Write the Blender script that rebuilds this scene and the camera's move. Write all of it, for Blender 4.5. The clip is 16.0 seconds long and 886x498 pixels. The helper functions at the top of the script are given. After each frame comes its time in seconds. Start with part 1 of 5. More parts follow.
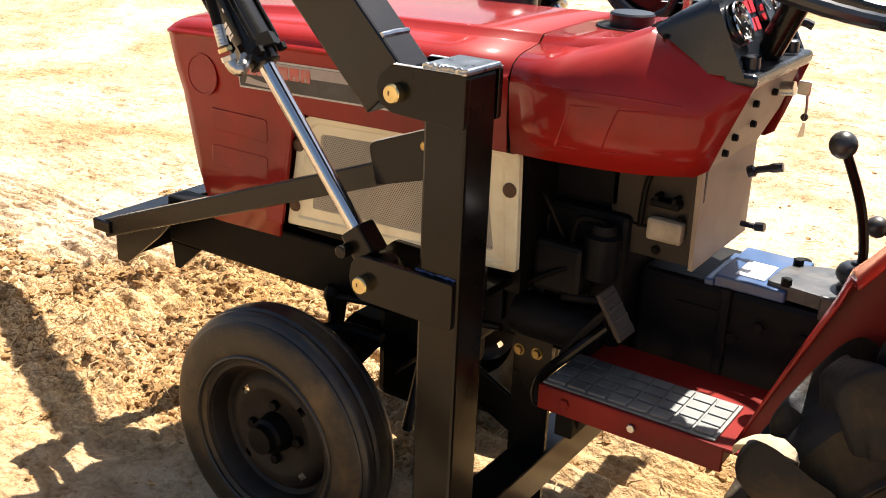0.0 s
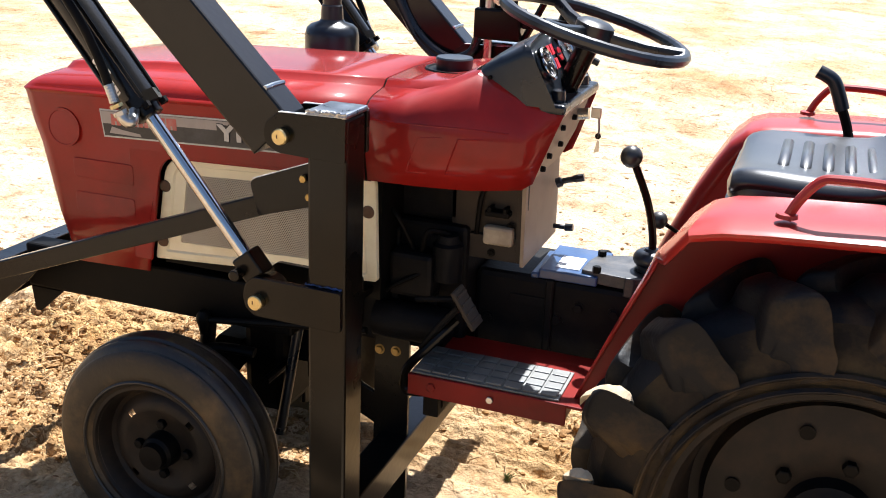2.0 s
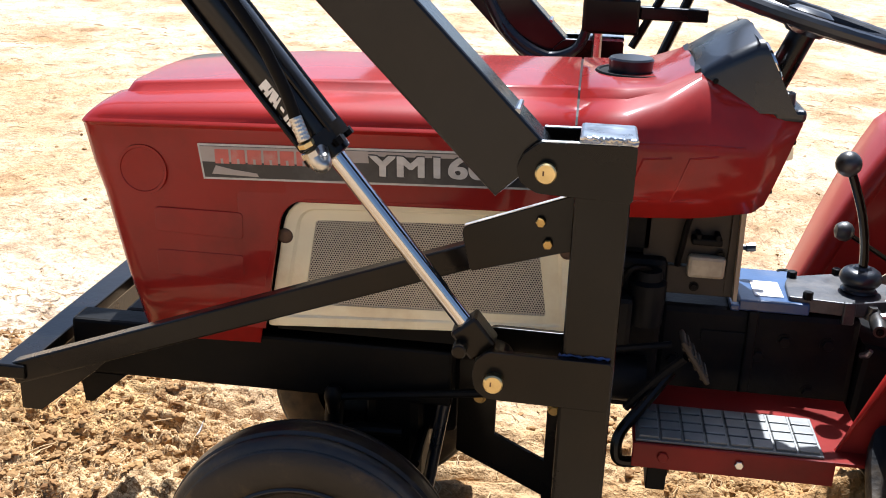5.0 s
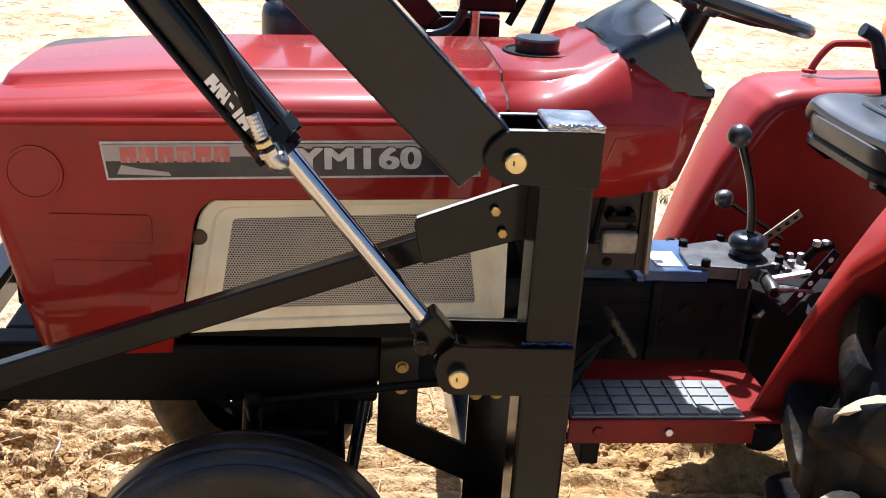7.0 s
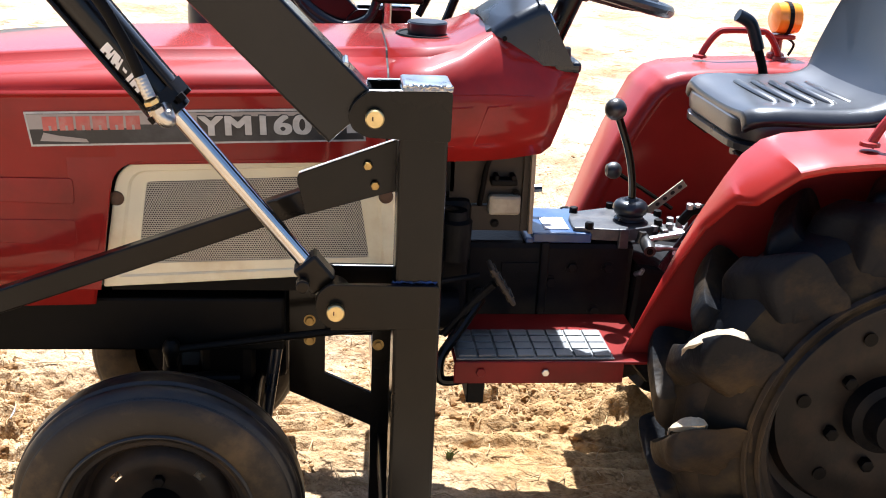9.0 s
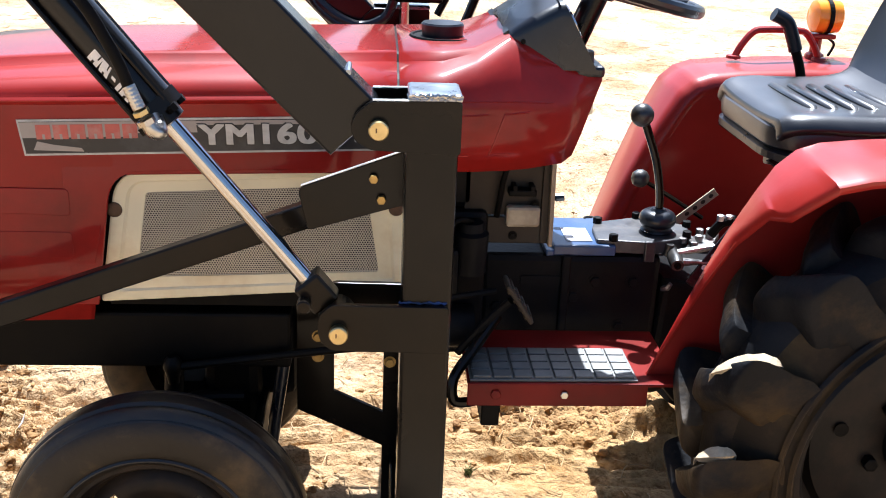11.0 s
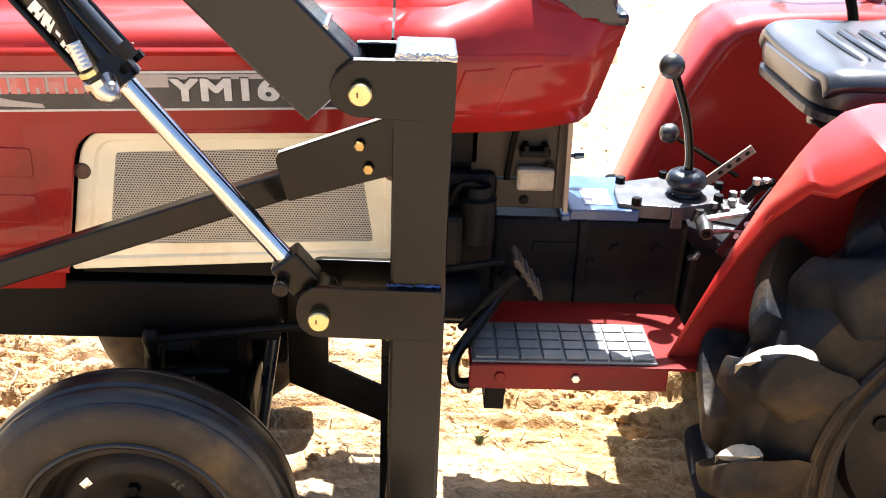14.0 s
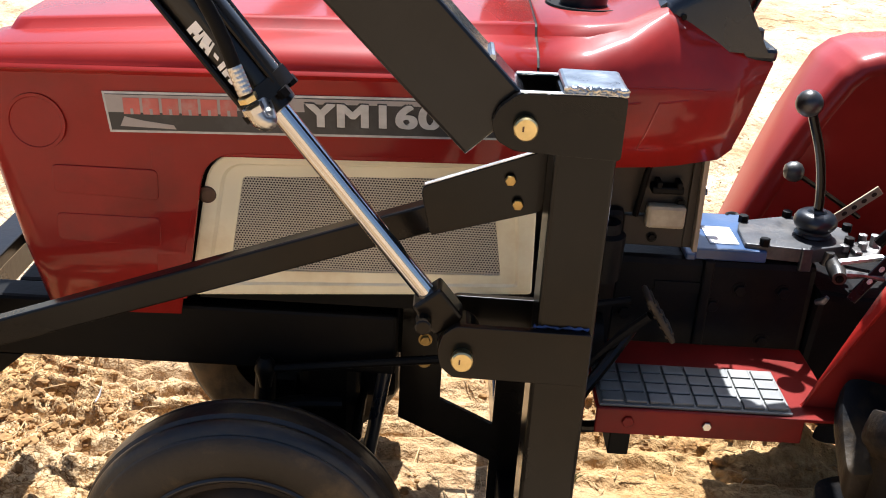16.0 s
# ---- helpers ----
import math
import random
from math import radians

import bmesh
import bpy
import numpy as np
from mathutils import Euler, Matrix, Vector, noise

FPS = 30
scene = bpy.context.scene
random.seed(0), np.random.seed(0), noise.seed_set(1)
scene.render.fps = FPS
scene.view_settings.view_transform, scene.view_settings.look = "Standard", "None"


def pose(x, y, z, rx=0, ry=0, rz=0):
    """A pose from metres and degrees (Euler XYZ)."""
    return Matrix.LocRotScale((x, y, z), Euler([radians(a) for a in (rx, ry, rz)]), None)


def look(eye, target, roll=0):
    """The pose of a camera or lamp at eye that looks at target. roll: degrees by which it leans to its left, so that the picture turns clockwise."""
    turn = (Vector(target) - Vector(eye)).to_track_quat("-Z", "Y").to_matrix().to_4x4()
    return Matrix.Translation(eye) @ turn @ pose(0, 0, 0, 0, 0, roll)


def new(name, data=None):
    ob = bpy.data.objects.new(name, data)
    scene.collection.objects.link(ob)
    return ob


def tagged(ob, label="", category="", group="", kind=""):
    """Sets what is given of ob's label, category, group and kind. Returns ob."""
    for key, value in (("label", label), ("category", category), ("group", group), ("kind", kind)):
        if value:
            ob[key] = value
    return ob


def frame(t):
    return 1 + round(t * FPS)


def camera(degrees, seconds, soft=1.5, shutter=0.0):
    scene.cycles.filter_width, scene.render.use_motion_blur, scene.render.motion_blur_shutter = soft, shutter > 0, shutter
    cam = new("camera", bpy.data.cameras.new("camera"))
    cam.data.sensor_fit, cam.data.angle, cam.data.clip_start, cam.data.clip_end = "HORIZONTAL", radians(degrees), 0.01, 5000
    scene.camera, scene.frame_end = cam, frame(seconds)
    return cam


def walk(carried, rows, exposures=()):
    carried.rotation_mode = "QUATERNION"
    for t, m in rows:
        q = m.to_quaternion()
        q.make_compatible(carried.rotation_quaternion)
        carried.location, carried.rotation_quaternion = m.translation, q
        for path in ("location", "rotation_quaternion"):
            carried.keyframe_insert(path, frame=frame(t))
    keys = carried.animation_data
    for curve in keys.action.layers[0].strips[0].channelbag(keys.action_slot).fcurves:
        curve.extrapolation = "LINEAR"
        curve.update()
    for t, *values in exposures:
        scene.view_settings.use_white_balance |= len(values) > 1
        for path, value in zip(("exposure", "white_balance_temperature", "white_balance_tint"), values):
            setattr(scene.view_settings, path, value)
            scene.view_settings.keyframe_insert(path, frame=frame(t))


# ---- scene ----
cam = camera(46.3, 16.0, soft=1.0)
PATH = [
    (0, (0.802, -1.567, 1.239), (-0.229, -0.015, 0.511), 2.4),
    (0.5, (0.814, -1.64, 1.231), (-0.394, -0.226, 0.495), -0.8),
    (1, (0.835, -1.687, 1.248), (-0.212, -0.161, 0.491), -0.1),
    (1.5, (0.808, -1.814, 1.294), (0.037, -0.112, 0.581), 2.0),
    (2, (0.774, -1.888, 1.311), (0.139, -0.111, 0.648), 2.4),
    (2.5, (0.715, -1.885, 1.3), (0.099, -0.1, 0.642), 1.6),
    (3, (0.61, -1.83, 1.261), (0.005, -0.04, 0.606), 1.3),
    (3.5, (0.457, -1.769, 1.278), (-0.086, 0.03, 0.593), 0.4),
    (4, (0.309, -1.738, 1.273), (-0.141, 0.086, 0.587), 0.8),
    (4.2, (0.239, -1.748, 1.265), (-0.161, 0.093, 0.594), 1.3),
    (6.3, (-0.201, -1.617, 1.263), (-0.166, 0.259, 0.57), 2.9),
    (6.5, (-0.235, -1.625, 1.266), (-0.128, 0.246, 0.567), 3.4),
    (7, (-0.217, -1.659, 1.271), (-0.003, 0.196, 0.555), 3.5),
    (7.5, (-0.108, -1.749, 1.252), (0.092, 0.113, 0.552), 2.8),
    (8, (-0.052, -1.829, 1.254), (0.141, 0.035, 0.556), 2.8),
    (8.2, (-0.057, -1.847, 1.248), (0.153, 0.017, 0.556), 2.8),
    (10.3, (-0.024, -1.891, 1.26), (0.167, -0.018, 0.583), 2.5),
    (10.5, (-0.012, -1.857, 1.264), (0.153, 0.015, 0.58), 2.5),
    (11, (-0.011, -1.784, 1.254), (0.13, 0.085, 0.556), 2.4),
    (11.5, (-0.027, -1.73, 1.248), (0.121, 0.128, 0.523), 2.4),
    (12, (-0.081, -1.662, 1.25), (0.128, 0.173, 0.482), 2.8),
    (12.5, (-0.102, -1.619, 1.249), (0.141, 0.197, 0.447), 3.1),
    (13, (-0.096, -1.6, 1.248), (0.161, 0.204, 0.423), 3.3),
    (13.5, (-0.058, -1.593, 1.254), (0.17, 0.207, 0.413), 3.4),
    (14, (0.055, -1.612, 1.264), (0.123, 0.201, 0.423), 2.3),
    (14.5, (0.095, -1.616, 1.264), (0.07, 0.205, 0.437), 1.8),
    (15, (0.079, -1.603, 1.256), (0.023, 0.224, 0.445), 1.9),
    (15.5, (0.005, -1.585, 1.258), (-0.025, 0.243, 0.447), 2.8),
    (16, (-0.091, -1.554, 1.257), (-0.076, 0.274, 0.446), 3.5),
]
STOPS = ((0, 1.67, 6600, 10), (1, 1.44, 6600, 10), (1.5, 1.57, 6120, 10), (2, 1.53, 5820, 10), (2.5, 1.48, 5590, 10),
         (3.5, 1.47, 5590, 10), (4.2, 1.49, 5590, 10), (6.5, 1.29, 5520, 10), (7.5, 1.82, 5470, 10), (8.2, 1.94, 5470, 10),
         (10.3, 1.44, 5470, 10), (11, 1.66, 5470, 10), (11.5, 1.81, 5520, 10), (12.5, 1.89, 5570, 10), (13, 1.99, 5620, 10),
         (13.5, 2.41, 5670, 10), (14, 2.61, 5720, 10), (14.5, 2.41, 5720, 10), (15, 1.91, 5720, 10), (16, 1.56, 5770, 10))
walk(cam, [(t, look(eye, target, roll)) for t, eye, target, roll in PATH], STOPS)

# ---- light ----
SUN_WAY = Vector((0.03, 0.476, 0.916)).normalized()      # towards the sun
world = bpy.data.worlds.new("sky")
scene.world = world
world.use_nodes = True
wn = world.node_tree
sky = wn.nodes.new("ShaderNodeTexSky")
sky.sky_type = "NISHITA"
sky.sun_disc = False
sky.dust_density = 2.6
sky.sun_elevation = math.asin(SUN_WAY.z)
sky.sun_rotation = math.atan2(SUN_WAY.x, SUN_WAY.y)
wn.nodes["Background"].inputs["Strength"].default_value = 0.055
wn.links.new(sky.outputs["Color"], wn.nodes["Background"].inputs["Color"])
sun = new("sun", bpy.data.lights.new("sun", "SUN"))
sun.data.energy, sun.data.angle, sun.data.color = 5.0, radians(0.53), (1.0, 0.95, 0.87)
sun.matrix_world = look(SUN_WAY * 30, (0, 0, 0))


# ---- materials ----
def mat(name, color, rough=0.5, metal=0.0, var=0.12, scale=9.0, bump=0.0, fine=160.0, dirt=None, dirt_amt=0.0,
        dirt_scale=5.0, coat=0.0, spec=0.5, rough_var=0.12, coat_rough=0.12, coat_ior=1.5):
    """A painted, metal or rubber surface: colour varied at two scales, dust patches and fine relief."""
    m = bpy.data.materials.new(name)
    m.use_nodes = True
    nt = m.node_tree
    N, L = nt.nodes, nt.links
    b = N["Principled BSDF"]
    b.inputs["Metallic"].default_value = metal
    b.inputs["Coat Weight"].default_value = coat
    b.inputs["Coat Roughness"].default_value = coat_rough
    b.inputs["Coat IOR"].default_value = coat_ior
    b.inputs["Specular IOR Level"].default_value = spec
    tc = N.new("ShaderNodeTexCoord")
    big = N.new("ShaderNodeTexNoise")
    big.inputs["Scale"].default_value, big.inputs["Detail"].default_value = scale, 5
    small = N.new("ShaderNodeTexNoise")
    small.inputs["Scale"].default_value, small.inputs["Detail"].default_value = fine, 3
    for n in (big, small):
        L.new(tc.outputs["Object"], n.inputs["Vector"])
    ramp = N.new("ShaderNodeValToRGB")
    c = Vector(color)
    ramp.color_ramp.elements[0].color = (*(c * (1 - var)), 1)
    ramp.color_ramp.elements[1].color = (*(c * (1 + var)), 1)
    ramp.color_ramp.elements[0].position, ramp.color_ramp.elements[1].position = 0.3, 0.7
    L.new(big.outputs["Fac"], ramp.inputs["Fac"])
    col = ramp.outputs["Color"]
    if dirt:
        dn = N.new("ShaderNodeTexNoise")
        dn.inputs["Scale"].default_value, dn.inputs["Detail"].default_value = dirt_scale, 8
        dn.inputs["Roughness"].default_value = 0.65
        L.new(tc.outputs["Object"], dn.inputs["Vector"])
        dr = N.new("ShaderNodeMapRange")
        dr.inputs["From Min"].default_value, dr.inputs["From Max"].default_value = 0.48, 0.72
        dr.inputs["To Max"].default_value = dirt_amt
        L.new(dn.outputs["Fac"], dr.inputs["Value"])
        mx = N.new("ShaderNodeMix")
        mx.data_type = "RGBA"
        mx.inputs["B"].default_value = (*dirt, 1)
        L.new(dr.outputs["Result"], mx.inputs["Factor"])
        L.new(col, mx.inputs["A"])
        col = mx.outputs["Result"]
    L.new(col, b.inputs["Base Color"])
    rr = N.new("ShaderNodeMapRange")
    rr.inputs["To Min"].default_value = max(0.03, rough - rough_var)
    rr.inputs["To Max"].default_value = min(1.0, rough + rough_var)
    L.new(big.outputs["Fac"], rr.inputs["Value"])
    L.new(rr.outputs["Result"], b.inputs["Roughness"])
    if bump:
        bp = N.new("ShaderNodeBump")
        bp.inputs["Strength"].default_value, bp.inputs["Distance"].default_value = bump, 0.002
        L.new(small.outputs["Fac"], bp.inputs["Height"])
        L.new(bp.outputs["Normal"], b.inputs["Normal"])
    return m


RED = mat("red_paint", (0.235, 0.0092, 0.0060), 0.52, var=0.20, scale=4, dirt=(0.13, 0.0085, 0.006), dirt_amt=0.65, dirt_scale=6, coat=1.0, coat_rough=0.11, coat_ior=1.28, spec=0.10, bump=0.04, fine=45)
RED_DUSTY = mat("dusty_red_paint", (0.27, 0.0125, 0.0080), 0.54, var=0.16, scale=6, dirt=(0.30, 0.040, 0.025), dirt_amt=0.12, dirt_scale=9, coat=0.9, coat_rough=0.20, coat_ior=1.34, spec=0.14, bump=0.08, fine=80)
# foot board red, darkened in its colour for the shade on the boards
RED_BOARD = mat("shaded_board_red_paint", (0.16, 0.0092, 0.0060), 0.45, var=0.25, scale=9, dirt=(0.07, 0.014, 0.009), dirt_amt=0.5, dirt_scale=12, coat=0.35, coat_rough=0.3, coat_ior=1.26, spec=0.10, bump=0.1, fine=90)
# darker copy of the mudguard red, with the near inner wall's shade painted in
RED_INNER_SHADE = mat("shaded_inner_red_paint", (0.20, 0.012, 0.009), 0.5, var=0.3, scale=6, dirt=(0.06, 0.022, 0.014), dirt_amt=0.5, dirt_scale=6, coat=0.3, coat_rough=0.25, coat_ior=1.33, spec=0.15, bump=0.08, fine=80)
BLACK = mat("black_gloss_paint", (0.0034, 0.0026, 0.0017), 0.30, var=0.45, scale=5, dirt=(0.012, 0.0072, 0.0034), dirt_amt=0.6, dirt_scale=6, spec=0.07, coat=0.8, coat_rough=0.16, coat_ior=1.27, bump=0.14, fine=70, rough_var=0.16)
BLACK_DULL = mat("black_grimy_metal", (0.0030, 0.0026, 0.0022), 0.5, spec=0.10, var=0.4, scale=10, dirt=(0.011, 0.0075, 0.0042), dirt_amt=0.4, dirt_scale=14, bump=0.2, fine=90)
CAST = mat("dark_cast_iron", (0.0055, 0.0055, 0.006), 0.5, spec=0.10, var=0.4, scale=12, dirt=(0.028, 0.020, 0.012), dirt_amt=0.4, dirt_scale=11, bump=0.35, fine=120)
CAST_BLUE = mat("faded_blue_cover", (0.022, 0.060, 0.15), 0.34, var=0.3, scale=10, dirt=(0.13, 0.13, 0.14), dirt_amt=0.35, dirt_scale=16, bump=0.1, coat=0.2)
# base colour tinted blue to paint in the sky's reflection
PLASTIC = mat("black_plastic", (0.007, 0.0095, 0.014), 0.30, var=0.25, scale=12, dirt=(0.05, 0.045, 0.04), dirt_amt=0.15, dirt_scale=12, bump=0.05, fine=300)
VINYL = mat("black_vinyl", (0.008, 0.009, 0.012), 0.42, var=0.2, scale=9, dirt=(0.05, 0.05, 0.05), dirt_amt=0.15, dirt_scale=9, coat=1.0, coat_rough=0.28, coat_ior=1.33, spec=0.35, bump=0.12, fine=350)
RUBBER = mat("tyre_rubber", (0.0085, 0.0082, 0.0082), 0.38, var=0.35, scale=7, dirt=(0.075, 0.048, 0.021), dirt_amt=0.55, dirt_scale=8, spec=0.45, bump=0.3, fine=120)
RUBBER_MUD = mat("muddy_tyre_rubber", (0.0085, 0.0086, 0.0098), 0.55, var=0.45, scale=8, dirt=(0.075, 0.047, 0.019), dirt_amt=0.8, dirt_scale=6, spec=0.14, bump=0.6, fine=110)
RUBBER_SIDE = mat("dusty_tyre_sidewall", (0.024, 0.0165, 0.0085), 0.50, var=0.5, scale=6, dirt=(0.14, 0.086, 0.033), dirt_amt=0.85, dirt_scale=6, spec=0.35, bump=0.4, fine=120)
MUD_SIDE = mat("mud_smeared_sidewall", (0.020, 0.0140, 0.0082), 0.7, var=0.5, scale=10, dirt=(0.095, 0.064, 0.024), dirt_amt=0.75, dirt_scale=8, spec=0.15, bump=0.6, fine=110)
RIM = mat("dusty_dark_rim", (0.012, 0.0090, 0.0066), 0.5, var=0.4, scale=12, dirt=(0.042, 0.025, 0.012), dirt_amt=0.5, dirt_scale=12, spec=0.2, bump=0.15)
CHROME = mat("chromed_steel", (0.50, 0.50, 0.50), 0.10, metal=1.0, var=0.06, rough_var=0.05)
BLACK_ARM = mat("deep_black_paint", (0.0034, 0.0034, 0.0038), 0.36, var=0.4, scale=7, dirt=(0.013, 0.011, 0.009), dirt_amt=0.35, dirt_scale=8, spec=0.08, coat=1.0, coat_rough=0.15, coat_ior=1.32, bump=0.15, fine=90)
BOLT = mat("dull_yellow_bolt", (0.36, 0.25, 0.09), 0.4, metal=1.0, var=0.25, scale=60, bump=0.2)
STEEL = mat("zinc_steel", (0.48, 0.46, 0.42), 0.3, metal=1.0, var=0.12, scale=40, bump=0.08)
SMEAR = mat("blue_paint_smear", (0.012, 0.03, 0.11), 0.4, var=0.5, scale=60, dirt=(0.004, 0.004, 0.004), dirt_amt=0.9, dirt_scale=40)
# worn linkage steel, and the sun's glint painted on black plate edges
EDGE = mat("bright_steel_and_edge_glint", (0.55, 0.55, 0.56), 0.42, metal=0.9, var=0.2, scale=60, dirt=(0.05, 0.05, 0.05), dirt_amt=0.5, dirt_scale=40, bump=0.2)
SHIFT = mat("dusty_dark_casting", (0.030, 0.031, 0.034), 0.42, var=0.4, scale=25, dirt=(0.14, 0.12, 0.10), dirt_amt=0.45, dirt_scale=30, spec=0.5, bump=0.25)
KNOB = mat("scuffed_black_plastic", (0.016, 0.015, 0.014), 0.36, var=0.3, scale=40, dirt=(0.09, 0.075, 0.06), dirt_amt=0.5, dirt_scale=45, spec=0.6, bump=0.1)
BRASSY = mat("yellow_zinc", (0.58, 0.46, 0.22), 0.34, metal=1.0, var=0.15, scale=60, bump=0.12)
BRIGHT = mat("bare_bright_steel", (0.30, 0.33, 0.37), 0.30, metal=1.0, var=0.3, scale=30, bump=0.3, fine=70)
CREAM = mat("yellowed_cream_paint", (0.82, 0.73, 0.49), 0.4, var=0.06, scale=9, dirt=(0.58, 0.40, 0.17), dirt_amt=0.65, dirt_scale=6, bump=0.05, coat=0.2)
GREASY = mat("greasy_bare_metal", (0.34, 0.33, 0.32), 0.36, metal=0.9, var=0.6, scale=30, dirt=(0.02, 0.018, 0.016), dirt_amt=0.85, dirt_scale=34, bump=0.35)
RUST = mat("rusty_screw", (0.09, 0.045, 0.02), 0.7, var=0.3, scale=80, bump=0.3)
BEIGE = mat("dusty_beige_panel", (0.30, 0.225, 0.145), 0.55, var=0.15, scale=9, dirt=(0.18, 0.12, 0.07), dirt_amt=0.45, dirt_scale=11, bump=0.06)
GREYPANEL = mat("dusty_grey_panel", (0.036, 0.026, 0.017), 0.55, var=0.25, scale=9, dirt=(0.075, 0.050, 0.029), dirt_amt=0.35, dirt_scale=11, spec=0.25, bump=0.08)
IVORY = mat("ivory_plastic", (0.40, 0.33, 0.22), 0.45, var=0.18, scale=20, dirt=(0.15, 0.11, 0.07), dirt_amt=0.5, dirt_scale=22)
WHITE = mat("white_print", (0.75, 0.73, 0.70), 0.5, var=0.06, scale=40)
SILVER = mat("silver_print", (0.42, 0.42, 0.42), 0.4, metal=0.3, var=0.15, scale=70, dirt=(0.2, 0.2, 0.2), dirt_amt=0.4, dirt_scale=40)
DECALBLACK = mat("worn_black_print", (0.012, 0.012, 0.014), 0.4, var=0.2, scale=30, dirt=(0.20, 0.20, 0.21), dirt_amt=0.22, dirt_scale=9)
DECALGREY = mat("worn_silver_print", (0.34, 0.30, 0.27), 0.5, var=0.12, scale=30, dirt=(0.15, 0.12, 0.1), dirt_amt=0.4, dirt_scale=30)
DECALRED = mat("faded_red_print", (0.46, 0.10, 0.075), 0.5, var=0.15, scale=50, dirt=(0.4, 0.3, 0.26), dirt_amt=0.5, dirt_scale=45)
AMBER = mat("amber_lens", (0.95, 0.30, 0.01), 0.2, var=0.05, coat=0.4)
LAMPRED = mat("red_warning_lens", (0.5, 0.02, 0.03), 0.3, var=0.08)
MAT_RUB = mat("rubber_foot_mat", (0.046, 0.047, 0.041), 0.50, var=0.35, scale=30, dirt=(0.15, 0.14, 0.11), dirt_amt=0.5, dirt_scale=25, spec=1.0, coat=1.0, coat_rough=0.50, bump=0.12)
# dried mud, paler than its own colour to paint sunlight on two lugs
SUNLIT_MUD = mat("sunlit_pale_mud", (0.44, 0.35, 0.23), 0.9, var=0.2, scale=35, dirt=(0.20, 0.14, 0.08), dirt_amt=0.5, dirt_scale=50, spec=0.2, bump=0.5, fine=220)
GRASS = mat("dry_green_grass", (0.10, 0.12, 0.03), 0.7, var=0.3, scale=30)
STRAW = mat("dry_straw", (0.42, 0.28, 0.13), 0.7, var=0.4, scale=15)
CLOD = mat("dry_clod", (0.26, 0.150, 0.062), 0.95, var=0.35, scale=14, dirt=(0.10, 0.042, 0.018), dirt_amt=0.8, dirt_scale=9, spec=0.1, bump=0.9, fine=120)


def mesh_screen():
    """Perforated sheet: a staggered grid of round holes, open to what lies behind."""
    m = mat("perforated_sheet", (0.50, 0.44, 0.34), 0.5, metal=0.0, var=0.1)
    nt = m.node_tree
    N, L = nt.nodes, nt.links
    tc = N.new("ShaderNodeTexCoord")
    sep = N.new("ShaderNodeSeparateXYZ")
    L.new(tc.outputs["Object"], sep.inputs[0])

    def math_node(op, a, b=None):
        n = N.new("ShaderNodeMath")
        n.operation = op
        for i, v in enumerate((a, b)):
            if v is None:
                continue
            if isinstance(v, (int, float)):
                n.inputs[i].default_value = v
            else:
                L.new(v, n.inputs[i])
        return n.outputs[0]

    def dots(off):
        px, pz = 0.0041, 0.0071
        u = math_node("SUBTRACT", math_node("FRACT", math_node("ADD", math_node("DIVIDE", sep.outputs["X"], px), off)), 0.5)
        v = math_node("SUBTRACT", math_node("FRACT", math_node("ADD", math_node("DIVIDE", sep.outputs["Z"], pz), off)), 0.5)
        u, v = math_node("MULTIPLY", u, px), math_node("MULTIPLY", v, pz)
        return math_node("ADD", math_node("MULTIPLY", u, u), math_node("MULTIPLY", v, v))

    r2 = math_node("MINIMUM", dots(0.0), dots(0.5))
    hole = math_node("LESS_THAN", r2, 0.00134 ** 2)
    out = N["Material Output"]
    tr = N.new("ShaderNodeBsdfTransparent")
    mixer = N.new("ShaderNodeMixShader")
    L.new(hole, mixer.inputs[0])
    L.new(N["Principled BSDF"].outputs[0], mixer.inputs[1])
    L.new(tr.outputs[0], mixer.inputs[2])
    L.new(mixer.outputs[0], out.inputs["Surface"])
    return m


SCREEN = mesh_screen()


